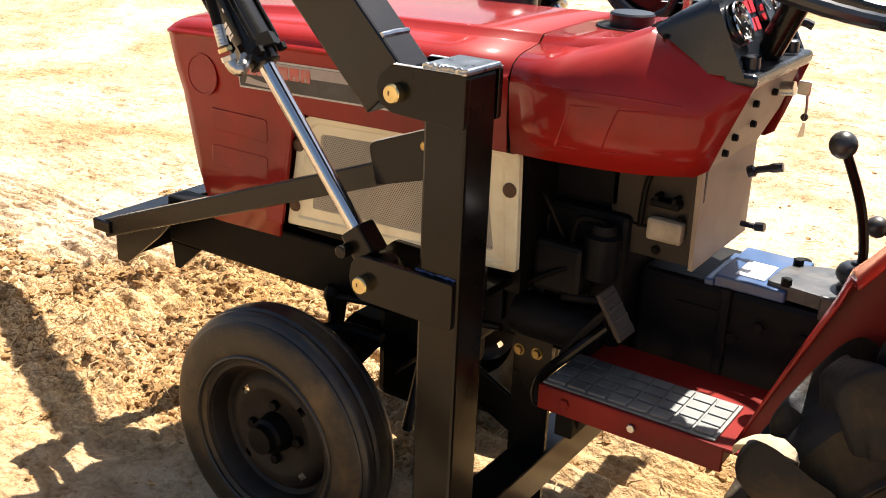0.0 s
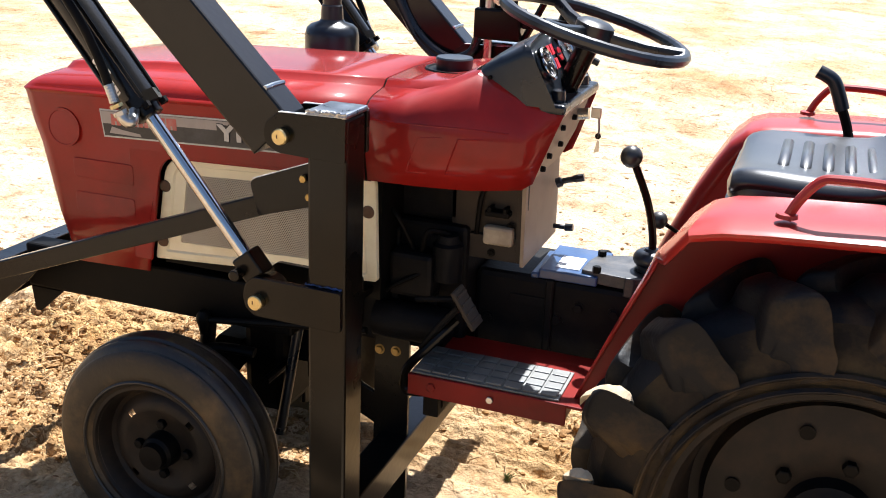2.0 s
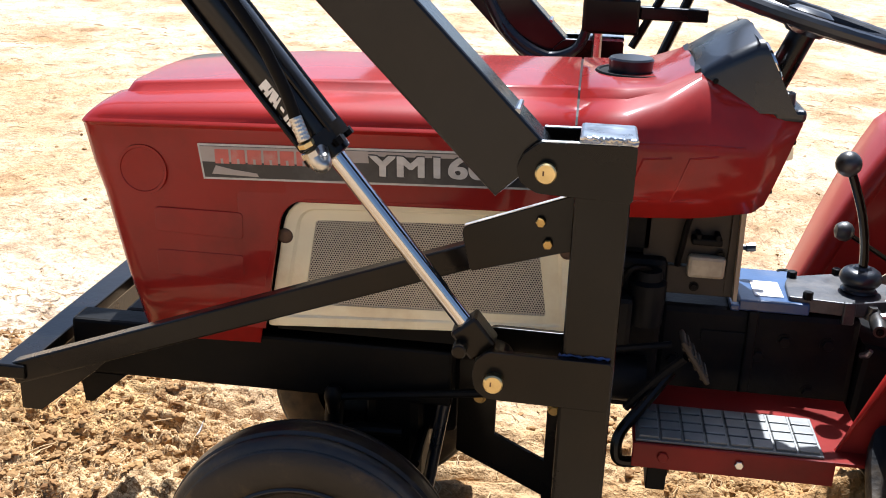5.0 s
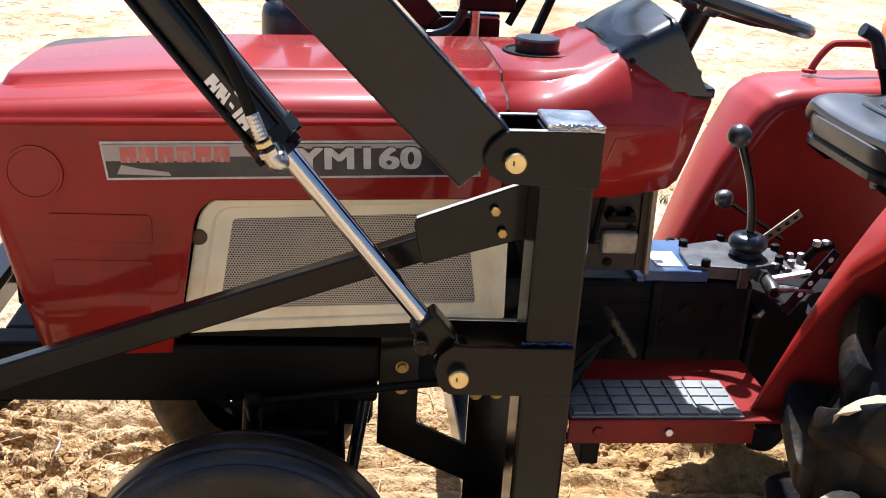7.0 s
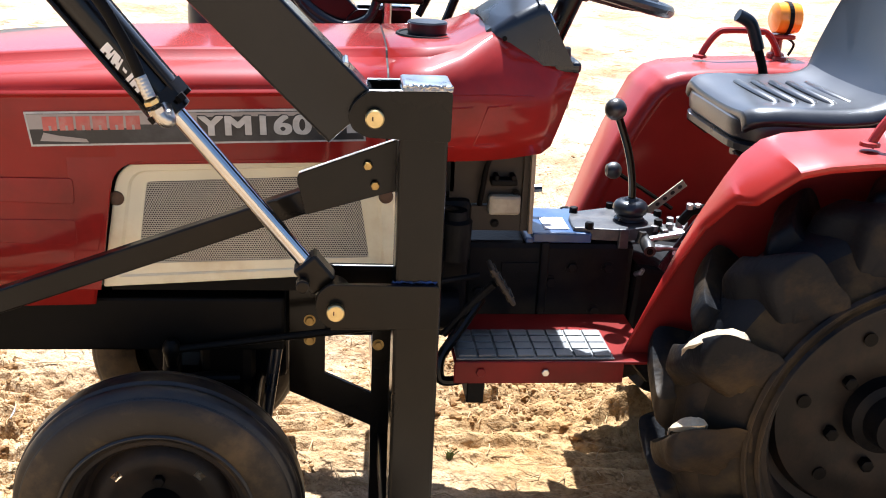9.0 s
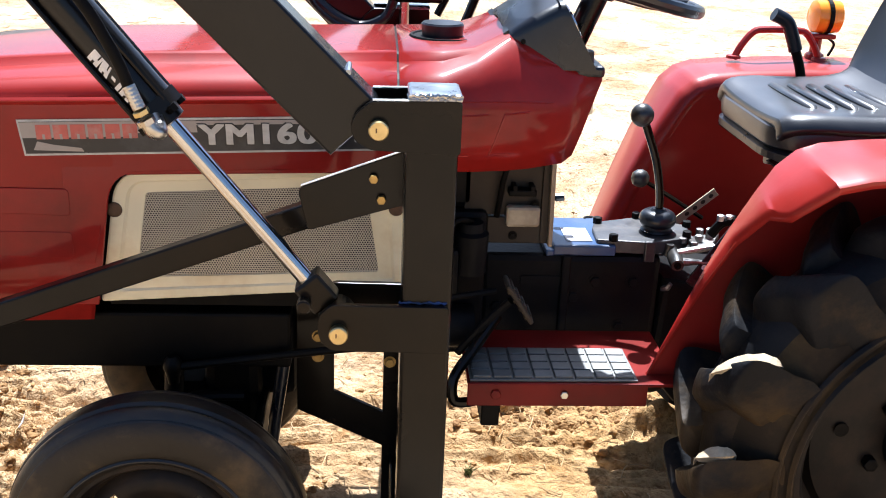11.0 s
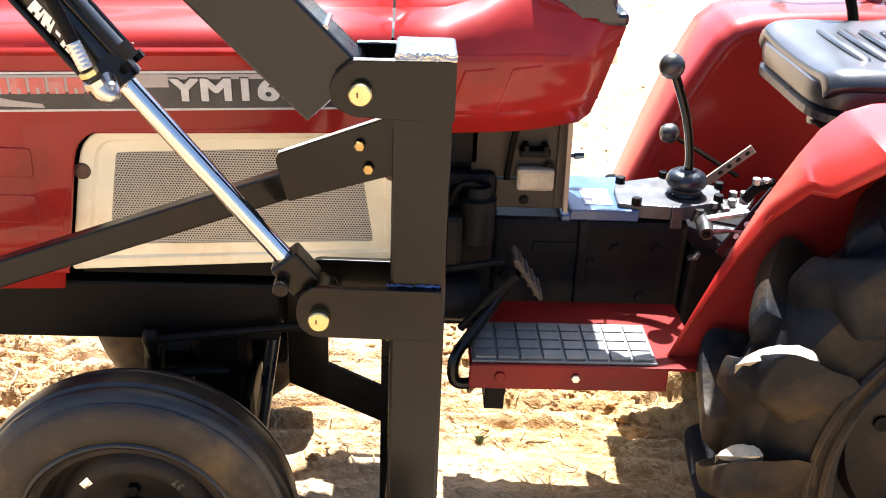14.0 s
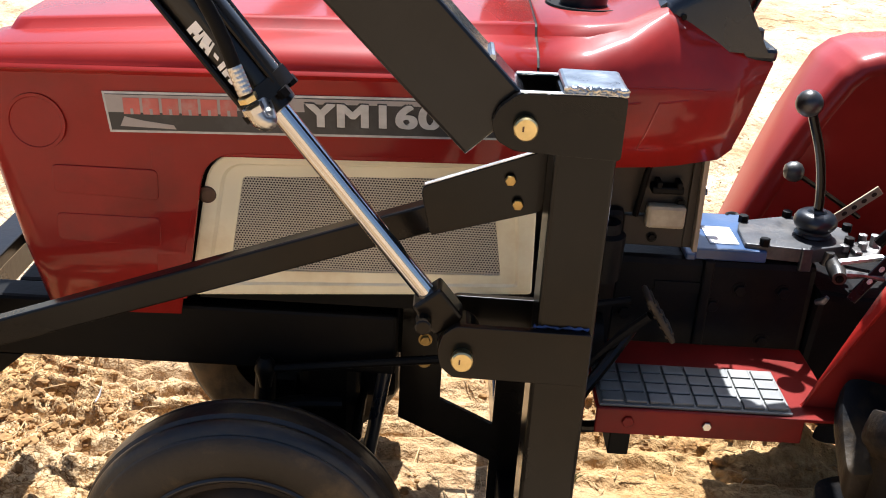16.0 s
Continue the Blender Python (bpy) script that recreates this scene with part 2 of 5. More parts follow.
def sand():
    m = bpy.data.materials.new("dry_sandy_soil")
    m.use_nodes = True
    nt = m.node_tree
    N, L = nt.nodes, nt.links
    b = N["Principled BSDF"]
    b.inputs["Roughness"].default_value = 0.95
    b.inputs["Specular IOR Level"].default_value = 0.15
    tc = N.new("ShaderNodeTexCoord")

    def noise_tex(scale, detail, rough=0.6, dist=0.0):
        n = N.new("ShaderNodeTexNoise")
        n.inputs["Scale"].default_value, n.inputs["Detail"].default_value = scale, detail
        n.inputs["Roughness"].default_value, n.inputs["Distortion"].default_value = rough, dist
        L.new(tc.outputs["Object"], n.inputs["Vector"])
        return n

    def ramp(src, stops):
        r = N.new("ShaderNodeValToRGB")
        e = r.color_ramp.elements
        while len(e) < len(stops):
            e.new(0.5)
        for s, (p, c) in zip(e, stops):
            s.position, s.color = p, (*c, 1)
        L.new(src, r.inputs["Fac"])
        return r.outputs["Color"]

    def mix(kind, fac, a, c):
        x = N.new("ShaderNodeMix")
        x.data_type, x.blend_type = "RGBA", kind
        if isinstance(fac, float):
            x.inputs["Factor"].default_value = fac
        else:
            L.new(fac, x.inputs["Factor"])
        L.new(a, x.inputs["A"])
        L.new(c, x.inputs["B"])
        return x.outputs["Result"]

    large = ramp(noise_tex(0.9, 6, 0.65, 0.6).outputs["Fac"], [(0.34, (0.36, 0.215, 0.105)), (0.5, (0.51, 0.382, 0.25)), (0.66, (0.60, 0.495, 0.375))])
    mid = ramp(noise_tex(6.5, 8, 0.7, 0.4).outputs["Fac"], [(0.30, (0.55, 0.47, 0.40)), (0.52, (1, 1, 1)), (0.75, (1.12, 1.08, 1.0))])
    grain = ramp(noise_tex(70, 6, 0.75).outputs["Fac"], [(0.28, (0.5, 0.42, 0.34)), (0.42, (0.95, 0.94, 0.93)), (0.8, (1.1, 1.1, 1.1))])
    # freshly turned soil is more golden than the bleached crust
    at = N.new("ShaderNodeAttribute")
    at.attribute_name = "broken_soil"
    crumb = N.new("ShaderNodeAttribute")
    crumb.attribute_name = "crumbled"
    # the second tone is darker, painting deeper shade into the soil further back
    turned, pressed = N.new("ShaderNodeRGB"), N.new("ShaderNodeRGB")
    turned.outputs[0].default_value, pressed.outputs[0].default_value = (0.54, 0.355, 0.152, 1), (0.41, 0.268, 0.122, 1)
    large = mix("MIX", at.outputs["Fac"], large, mix("MIX", crumb.outputs["Fac"], pressed.outputs[0], turned.outputs[0]))
    col = mix("MULTIPLY", 1.0, mix("MULTIPLY", 0.9, large, mid), grain)
    # crumbs with the shade in the gaps between them painted dark, in patches
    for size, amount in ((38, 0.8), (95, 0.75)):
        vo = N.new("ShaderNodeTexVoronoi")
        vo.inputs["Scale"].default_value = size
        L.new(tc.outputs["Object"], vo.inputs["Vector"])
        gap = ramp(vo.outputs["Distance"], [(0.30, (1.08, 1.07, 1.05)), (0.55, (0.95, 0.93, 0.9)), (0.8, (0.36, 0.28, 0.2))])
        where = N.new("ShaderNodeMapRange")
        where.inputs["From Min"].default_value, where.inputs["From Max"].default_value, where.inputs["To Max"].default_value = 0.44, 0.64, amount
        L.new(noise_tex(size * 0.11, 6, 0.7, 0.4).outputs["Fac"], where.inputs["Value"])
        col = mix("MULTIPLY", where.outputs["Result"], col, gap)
    # thin cracks where it is turned, their shade painted as dark lines
    cracks = N.new("ShaderNodeTexVoronoi")
    cracks.feature = "DISTANCE_TO_EDGE"
    cracks.inputs["Scale"].default_value = 62
    bent = N.new("ShaderNodeVectorMath")
    bent.operation = "MULTIPLY_ADD"
    bent.inputs[1].default_value = (0.022, 0.022, 0.022)
    L.new(noise_tex(40, 4).outputs["Color"], bent.inputs[0])
    L.new(tc.outputs["Object"], bent.inputs[2])
    L.new(bent.outputs["Vector"], cracks.inputs["Vector"])
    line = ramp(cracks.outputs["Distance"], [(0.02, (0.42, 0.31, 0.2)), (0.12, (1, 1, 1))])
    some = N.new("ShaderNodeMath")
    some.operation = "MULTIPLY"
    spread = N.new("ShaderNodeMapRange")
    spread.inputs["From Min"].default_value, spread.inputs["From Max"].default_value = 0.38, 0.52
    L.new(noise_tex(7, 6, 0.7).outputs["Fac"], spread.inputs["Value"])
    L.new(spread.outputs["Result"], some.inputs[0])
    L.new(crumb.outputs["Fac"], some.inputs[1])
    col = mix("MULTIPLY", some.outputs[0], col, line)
    # broken, slightly damp soil is redder and darker
    mul = N.new("ShaderNodeMath")
    mul.operation = "MULTIPLY"
    patch = N.new("ShaderNodeMapRange")
    patch.inputs["From Min"].default_value, patch.inputs["From Max"].default_value = 0.50, 0.68
    L.new(noise_tex(11, 8, 0.7, 0.5).outputs["Fac"], patch.inputs["Value"])
    L.new(patch.outputs["Result"], mul.inputs[0])
    L.new(at.outputs["Fac"], mul.inputs[1])
    damp = N.new("ShaderNodeRGB")
    damp.outputs[0].default_value = (0.30, 0.155, 0.052, 1)
    col = mix("MIX", mul.outputs[0], col, mix("MULTIPLY", 0.8, damp.outputs[0], grain))
    L.new(col, b.inputs["Base Color"])
    bp = N.new("ShaderNodeBump")
    bp.inputs["Strength"].default_value, bp.inputs["Distance"].default_value = 0.9, 0.030
    L.new(noise_tex(34, 5, 0.62).outputs["Fac"], bp.inputs["Height"])
    L.new(bp.outputs["Normal"], b.inputs["Normal"])
    return m


SAND = sand()


# ---- mesh tools ----
def part(name, bm, material, parent=None, label="", smooth=False, open_up=False):
    me = bpy.data.meshes.new(name)
    bmesh.ops.recalc_face_normals(bm, faces=bm.faces)
    if open_up and sum(f.normal.z * f.calc_area() for f in bm.faces) < 0:
        bmesh.ops.reverse_faces(bm, faces=bm.faces)
    elif not open_up and bm.calc_volume(signed=True) < 0:
        bmesh.ops.reverse_faces(bm, faces=bm.faces)
    if smooth:
        for f in bm.faces:
            f.smooth = True
        for e in bm.edges:
            if len(e.link_faces) == 2 and e.calc_face_angle(0) > 0.6:
                e.smooth = False
    bm.to_mesh(me)
    bm.free()
    me.materials.append(material)
    ob = new(name, me)
    if parent is not None:
        ob.parent = parent
    if label:
        tagged(ob, label)
    return ob


def thing(name, label, category, group=""):
    return tagged(new(name), label, category, group)


def add_box(bm, x0, x1, y0, y1, z0, z1, m=None, bev=0.0):
    vs = [bm.verts.new((x, y, z)) for x in (x0, x1) for y in (y0, y1) for z in (z0, z1)]
    fs = [bm.faces.new([vs[i] for i in q]) for q in ((0, 1, 3, 2), (4, 6, 7, 5), (0, 4, 5, 1), (2, 3, 7, 6), (0, 2, 6, 4), (1, 5, 7, 3))]
    if bev:
        r = bmesh.ops.bevel(bm, geom=list({e for f in fs for e in f.edges}), offset=bev, segments=2, profile=0.5, affect="EDGES")
        vs = list({v for f in r["faces"] for v in f.verts} | {v for v in vs if v.is_valid})
    if m is not None:
        bmesh.ops.transform(bm, matrix=m, verts=vs)
    return bm


def box(x0, x1, y0, y1, z0, z1, bev=0.003, m=None):
    return add_box(bmesh.new(), x0, x1, y0, y1, z0, z1, m, bev)


def plate(pts, y0, y1, bev=0.0015, bm=None):
    """A flat plate with the outline pts in x and z, from y0 to y1."""
    bm = bm or bmesh.new()
    a = [bm.verts.new((x, y0, z)) for x, z in pts]
    b = [bm.verts.new((x, y1, z)) for x, z in pts]
    n = len(pts)
    f0, f1 = bm.faces.new(a), bm.faces.new(b[::-1])
    for i in range(n):
        bm.faces.new((a[i], b[i], b[(i + 1) % n], a[(i + 1) % n]))
    if bev:
        bmesh.ops.recalc_face_normals(bm, faces=bm.faces)
        bmesh.ops.bevel(bm, geom=list({*f0.edges, *f1.edges}), offset=bev, segments=2, profile=0.5, affect="EDGES")
    return bm


def rounded(pts, radii, n=5):
    """The outline pts with its corners rounded."""
    out = []
    k = len(pts)
    for i in range(k):
        p = Vector(pts[i])
        a, b = (Vector(pts[i - 1]) - p), (Vector(pts[(i + 1) % k]) - p)
        r = radii[i] if isinstance(radii, (list, tuple)) else radii
        if r <= 0:
            out.append(tuple(p))
            continue
        p0, p1 = p + a.normalized() * min(r, a.length * 0.49), p + b.normalized() * min(r, b.length * 0.49)
        for j in range(n + 1):
            t = j / n
            out.append(tuple((1 - t) ** 2 * p0 + 2 * t * (1 - t) * p + t * t * p1))
    return out


def sweep(points, radius, sides=10, bm=None, closed=False, flat=1.0, cap=True):
    """A round bar or hose along points; radius may be one number or one for each point."""
    bm = bm or bmesh.new()
    P = [Vector(p) for p in points]
    n = len(P)
    R = radius if isinstance(radius, (list, tuple)) else [radius] * n
    rings, up = [], None
    for i in range(n):
        if closed:
            d = (P[(i + 1) % n] - P[i - 1]).normalized()
        else:
            d = (P[min(i + 1, n - 1)] - P[max(i - 1, 0)]).normalized()
        if up is None:
            up = Vector((0, 1, 0)) if abs(d.y) < 0.9 else Vector((1, 0, 0))
        up = (up - d * up.dot(d)).normalized()
        side = d.cross(up)
        rings.append([bm.verts.new(P[i] + R[i] * (math.cos(a) * up + flat * math.sin(a) * side))
                      for a in (2 * math.pi * k / sides for k in range(sides))])
    for i in range(n if closed else n - 1):
        a, b = rings[i], rings[(i + 1) % n]
        for k in range(sides):
            bm.faces.new((a[k], a[(k + 1) % sides], b[(k + 1) % sides], b[k]))
    if cap and not closed:
        bm.faces.new(rings[0][::-1])
        bm.faces.new(rings[-1])
    return bm


def curve_points(points, n=8):
    """A smooth line through points."""
    P = [Vector(p) for p in points]
    out = []
    for i in range(len(P) - 1):
        a, b, c, d = P[max(i - 1, 0)], P[i], P[i + 1], P[min(i + 2, len(P) - 1)]
        for j in range(n):
            t = j / n
            out.append(0.5 * ((2 * b) + (c - a) * t + (2 * a - 5 * b + 4 * c - d) * t * t + (3 * b - a - 3 * c + d) * t ** 3))
    return out + [P[-1]]


def lathe(profile, centre, axis="y", sides=48, bm=None, cap=True):
    """A turned solid: profile rows are (place along the axis, radius)."""
    bm = bm or bmesh.new()
    c = Vector(centre)
    rings = []
    for h, r in profile:
        ring = []
        for k in range(sides):
            a = 2 * math.pi * k / sides
            u, v = r * math.cos(a), r * math.sin(a)
            ring.append(bm.verts.new(c + (Vector((u, h, v)) if axis == "y" else Vector((u, v, h)) if axis == "z" else Vector((h, u, v)))))
        rings.append(ring)
    for a, b in zip(rings, rings[1:]):
        for k in range(sides):
            bm.faces.new((a[k], a[(k + 1) % sides], b[(k + 1) % sides], b[k]))
    if cap and profile[0][1] > 1e-4:
        bm.faces.new(rings[0][::-1])
    if cap and profile[-1][1] > 1e-4:
        bm.faces.new(rings[-1])
    return bm


def loft(rows, closed=False, caps=False, bm=None):
    bm = bm or bmesh.new()
    R = [[bm.verts.new(p) for p in row] for row in rows]
    for a, b in zip(R, R[1:]):
        m = len(a)
        for k in range(m if closed else m - 1):
            bm.faces.new((a[k], a[(k + 1) % m], b[(k + 1) % m], b[k]))
    if caps:
        bm.faces.new(R[0][::-1])
        bm.faces.new(R[-1])
    return bm


def bolt(centre, r=0.008, h=0.006, parent=None, material=None, way=-1, name="bolt", washer=True):
    """A hexagonal bolt head on a washer, its axis along y."""
    x, y, z = centre
    bm = bmesh.new()
    if washer:
        lathe([(0, r * 1.35), (way * 0.0015, r * 1.35)], centre, sides=18, bm=bm)
    lathe([(way * 0.0015, r), (way * h, r), (way * (h + 0.001), r * 0.86)], centre, sides=6, bm=bm)
    return part(name, bm, material or BOLT, parent)


# ---- ground ----
TABLES = {}


def smooth_noise(x, y, cell, seed):
    """Value noise on numpy arrays."""
    if seed not in TABLES:
        TABLES[seed] = np.random.RandomState(seed).rand(256, 256)
    table = TABLES[seed]
    u, v = x / cell, y / cell
    i, j = np.floor(u).astype(int), np.floor(v).astype(int)
    f, g = u - i, v - j
    f, g = f * f * (3 - 2 * f), g * g * (3 - 2 * g)
    a, b = table[i % 256, j % 256], table[(i + 1) % 256, j % 256]
    c, d = table[i % 256, (j + 1) % 256], table[(i + 1) % 256, (j + 1) % 256]
    return (a * (1 - f) + b * f) * (1 - g) + (c * (1 - f) + d * f) * g - 0.5


def churned(x, y):
    """How far the soil is broken up: a band ahead of the front wheels, and patches further off."""
    a = np.exp(-(((x + 1.1) / 0.75) ** 2 + ((y - 0.15) / 0.55) ** 2) ** 2)
    b = np.exp(-(((x - 1.7) / 1.0) ** 2 + ((y - 2.6) / 0.5) ** 2)) * 0.6
    c = np.exp(-(((x - 0.45) / 0.3) ** 2 + ((y - 0.52) / 0.18) ** 2)) * 0.85
    return np.clip(a + b + c, 0, 1)


def ground_height(x, y):
    x, y = np.asarray(x, float), np.asarray(y, float)
    flat = -0.005 - 0.035 * np.clip(x, -1.5, 1.5) - 0.07 * np.clip(y, -1.0, 0.8)
    h = 0.05 * smooth_noise(x, y, 1.3, 3) + 0.016 * smooth_noise(x, y, 0.33, 5) + 0.014 * smooth_noise(x, y, 0.12, 7) + 0.014 * smooth_noise(x, y, 0.045, 8) + 0.009 * smooth_noise(x, y, 0.023, 9)
    near = np.clip(1 - np.hypot(x / 1.2, (y - 0.1) / 0.9), 0, 1)
    h = h * (1 - 0.5 * near)
    h = h + churned(x, y) * (0.026 * smooth_noise(x, y, 0.13, 11) + 0.030 * smooth_noise(x + 0.03 * smooth_noise(x, y, 0.06, 16), y, 0.052, 12) + 0.026 * smooth_noise(x, y, 0.025, 15))
    yy = y + 0.05 * smooth_noise(x, y * 0, 0.5, 13) + 0.03 * smooth_noise(x, y, 0.2, 17)
    track = np.exp(-((y - 0.35) / 0.28) ** 2)
    h = h + track * 0.012 * np.sin(yy * 2 * math.pi / 0.095) * (0.4 + smooth_noise(x, y, 0.25, 14) + 0.5)
    # sharp-edged tread prints along the way the tractor came
    fine = y + 0.02 * x + 0.012 * smooth_noise(x, y * 0, 0.35, 23) + 0.006 * smooth_noise(x, y, 0.09, 24)
    print_ = np.clip(np.abs(((fine / 0.048) % 1.0) - 0.5) * 4 - 0.7, 0, 1)
    h = h - 0.017 * print_ * np.exp(-((y - 0.42) / 0.22) ** 4) * np.clip(smooth_noise(x, y, 0.22, 25) * 2.4 + 0.7, 0, 1)
    # crumbled surface: lumps parted by narrow cracks, in patches; a pressed rut stays smooth
    rough = np.clip(churned(x, y) * 1.2 + smooth_noise(x, y, 0.30, 26) * 1.6 + 0.15, 0, 1)
    rut = np.exp(-((y - 0.53 - 0.02 * smooth_noise(x, y * 0, 0.4, 27)) / 0.055) ** 4)
    rough = rough * (1 - 0.9 * rut)
    for cell, deep, seed in ((0.085, 0.014, 28), (0.040, 0.012, 29), (0.021, 0.010, 30)):
        wx, wy = x + 0.35 * cell * smooth_noise(x, y, cell * 1.3, seed + 10), y + 0.35 * cell * smooth_noise(x, y, cell * 1.3, seed + 20)
        crack = np.clip(1 - np.abs(smooth_noise(wx, wy, cell, seed)) / 0.11, 0, 1)
        h = h - deep * crack * rough
    h = h - 0.022 * rut * np.clip(1.2 - np.abs(x + 0.3) / 2.2, 0, 1)
    heap = 0.085 * np.exp(-(((x - 0.70) / 0.11) ** 2 + ((y - 0.43) / 0.10) ** 2))
    return flat + h + heap * (1 + 0.8 * smooth_noise(x, y, 0.05, 21))


def build_ground():
    def axis(lo, hi, fine, grow, far):
        core = np.arange(lo, hi, fine)
        steps, out_hi, out_lo = fine, [], []
        p = core[-1]
        while p < far:
            steps *= grow
            p += steps
            out_hi.append(p)
        steps, p = fine, core[0]
        while p > -far:
            steps *= grow
            p -= steps
            out_lo.append(p)
        return np.array(out_lo[::-1] + list(core) + out_hi)
    X, Y = axis(-1.7, 1.1, 0.0055, 1.03, 400), axis(-0.5, 1.2, 0.0055, 1.03, 400)
    gx, gy = np.meshgrid(X, Y, indexing="ij")
    gz = ground_height(gx, gy)
    n, m = gx.shape
    verts = np.stack([gx, gy, gz], -1).reshape(-1, 3)
    idx = np.arange(n * m).reshape(n, m)
    quads = np.stack([idx[:-1, :-1], idx[1:, :-1], idx[1:, 1:], idx[:-1, 1:]], -1).reshape(-1, 4)
    me = bpy.data.meshes.new("ground")
    me.vertices.add(len(verts))
    me.vertices.foreach_set("co", verts.ravel())
    me.loops.add(quads.size)
    me.loops.foreach_set("vertex_index", quads.ravel())
    me.polygons.add(len(quads))
    me.polygons.foreach_set("loop_start", np.arange(0, quads.size, 4))
    me.update(calc_edges=True)
    me.polygons.foreach_set("use_smooth", np.ones(len(quads), bool))
    soil = me.attributes.new("broken_soil", "FLOAT", "POINT")
    soil.data.foreach_set("value", np.clip(0.85 * np.exp(-(((gx + 1.1) / 1.1) ** 2 + ((gy + 0.1) / 0.95) ** 2) ** 2) + 0.85 * np.exp(-(((gx - 0.5) / 0.9) ** 2 + ((gy - 0.5) / 0.55) ** 2) ** 2) + 0.9 * smooth_noise(gx, gy, 0.6, 21), 0, 1).ravel())
    crumbled = me.attributes.new("crumbled", "FLOAT", "POINT")
    crumbled.data.foreach_set("value", (np.clip(churned(gx, gy) * 1.2, 0, 1) * np.clip((-0.1 - gx) / 0.3, 0, 1)).ravel())
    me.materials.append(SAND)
    return tagged(new("ground", me), "dry sandy soil with wheel tracks and churned lumps", "ground", kind="structure")


build_ground()


# ---- tractor ----
tractor = thing("compact_tractor", "small red farm tractor with cream side vents on sandy ground", "tractor")

# bonnet: half sections, one row of (y, z) each
HALF = [(0.236, 0.800), (0.242, 0.850), (0.2440, 0.908), (0.2478, 0.9128), (0.2484, 0.9145), (0.2472, 0.9162), (0.2440, 0.9184), (0.2426, 0.9198), (0.2405, 0.9245), (0.2355, 0.933), (0.2235, 0.9415), (0.206, 0.9475), (0.176, 0.9525), (0.162, 0.9548), (0.158, 0.9557),
        (0.148, 0.9660), (0.145, 0.9682), (0.140, 0.9690), (0.132, 0.9692), (0.07, 0.9705), (0.0, 0.9715)]


def section(xs, half):
    left = [(x, -y, z) for x, (y, z) in zip(xs, half)]
    right = [(x, y, z) for x, (y, z) in zip(xs, half)]
    return left + right[-2::-1]


def bonnet_front(z):
    return -0.728 + max(0.0, 0.90 - z) * 0.232 + max(0.0, z - 0.915) * 0.55


def bonnet():
    rows = []
    low = [(0.228, 0.553), (0.238, 0.66)]
    for inset, dx in ((0.030, 0.0), (0.010, 0.006), (0.002, 0.016), (0.0, 0.035)):
        half = [(max(y - inset, 0) if y > 0 else 0, z) for y, z in low + HALF]
        rows.append(section([bonnet_front(z) + dx + (0.0 if i < len(half) - 7 else 0.012) for i, (y, z) in enumerate(half)], half))
    rows.append(section([-0.46] * (len(HALF) + 2), low + HALF))
    rows.append(section([-0.452, -0.440] + [-0.404] * len(HALF), low + HALF))
    rows.append(section([-0.410, -0.408] + [-0.402] * len(HALF), [(0.236, 0.797), (0.2362, 0.799)] + HALF))
    for x in (-0.25, -0.1, 0.0265):
        rows.append(section([x] * (len(HALF) + 2), [(0.236, 0.797), (0.2362, 0.799)] + HALF))
    rows = [[(x, y, z + 0.031 * (x + 0.12) + -0.016 * max(0, (-0.42 - x) / 0.3) ** 2 * min(1, max(0, (z - 0.92) / 0.035))) for x, y, z in r] for r in rows]
    bm = loft(rows)
    bm.verts.ensure_lookup_table()
    bm.faces.new([bm.verts[i] for i in range(len(rows[0]))][::-1])
    ob = part("bonnet", bm, RED, tractor, "glossy red sheet metal bonnet with a raised centre panel", smooth=True, open_up=True)
    sol = ob.modifiers.new("thickness", "SOLIDIFY")
    sol.thickness, sol.offset = 0.003, -1
    return ob


bonnet()
# blanked lamp disc, pressed ribs on the lower front panel
part("lamp_blank", lathe([(0, 0.040), (-0.0025, 0.0395), (-0.0025, 0.035), (-0.001, 0.034), (-0.001, 0.0)], (-0.628, -0.2425, 0.825), sides=40), RED, tractor, smooth=True)
for z0 in (0.655, 0.725):
    pts = rounded([(-0.615, z0), (-0.472, z0 - 0.004), (-0.472, z0 + 0.040), (-0.615, z0 + 0.040)], 0.008, 4)
    part("pressed_rib", plate(pts, -0.2384, -0.2360, 0.0012), RED, tractor)

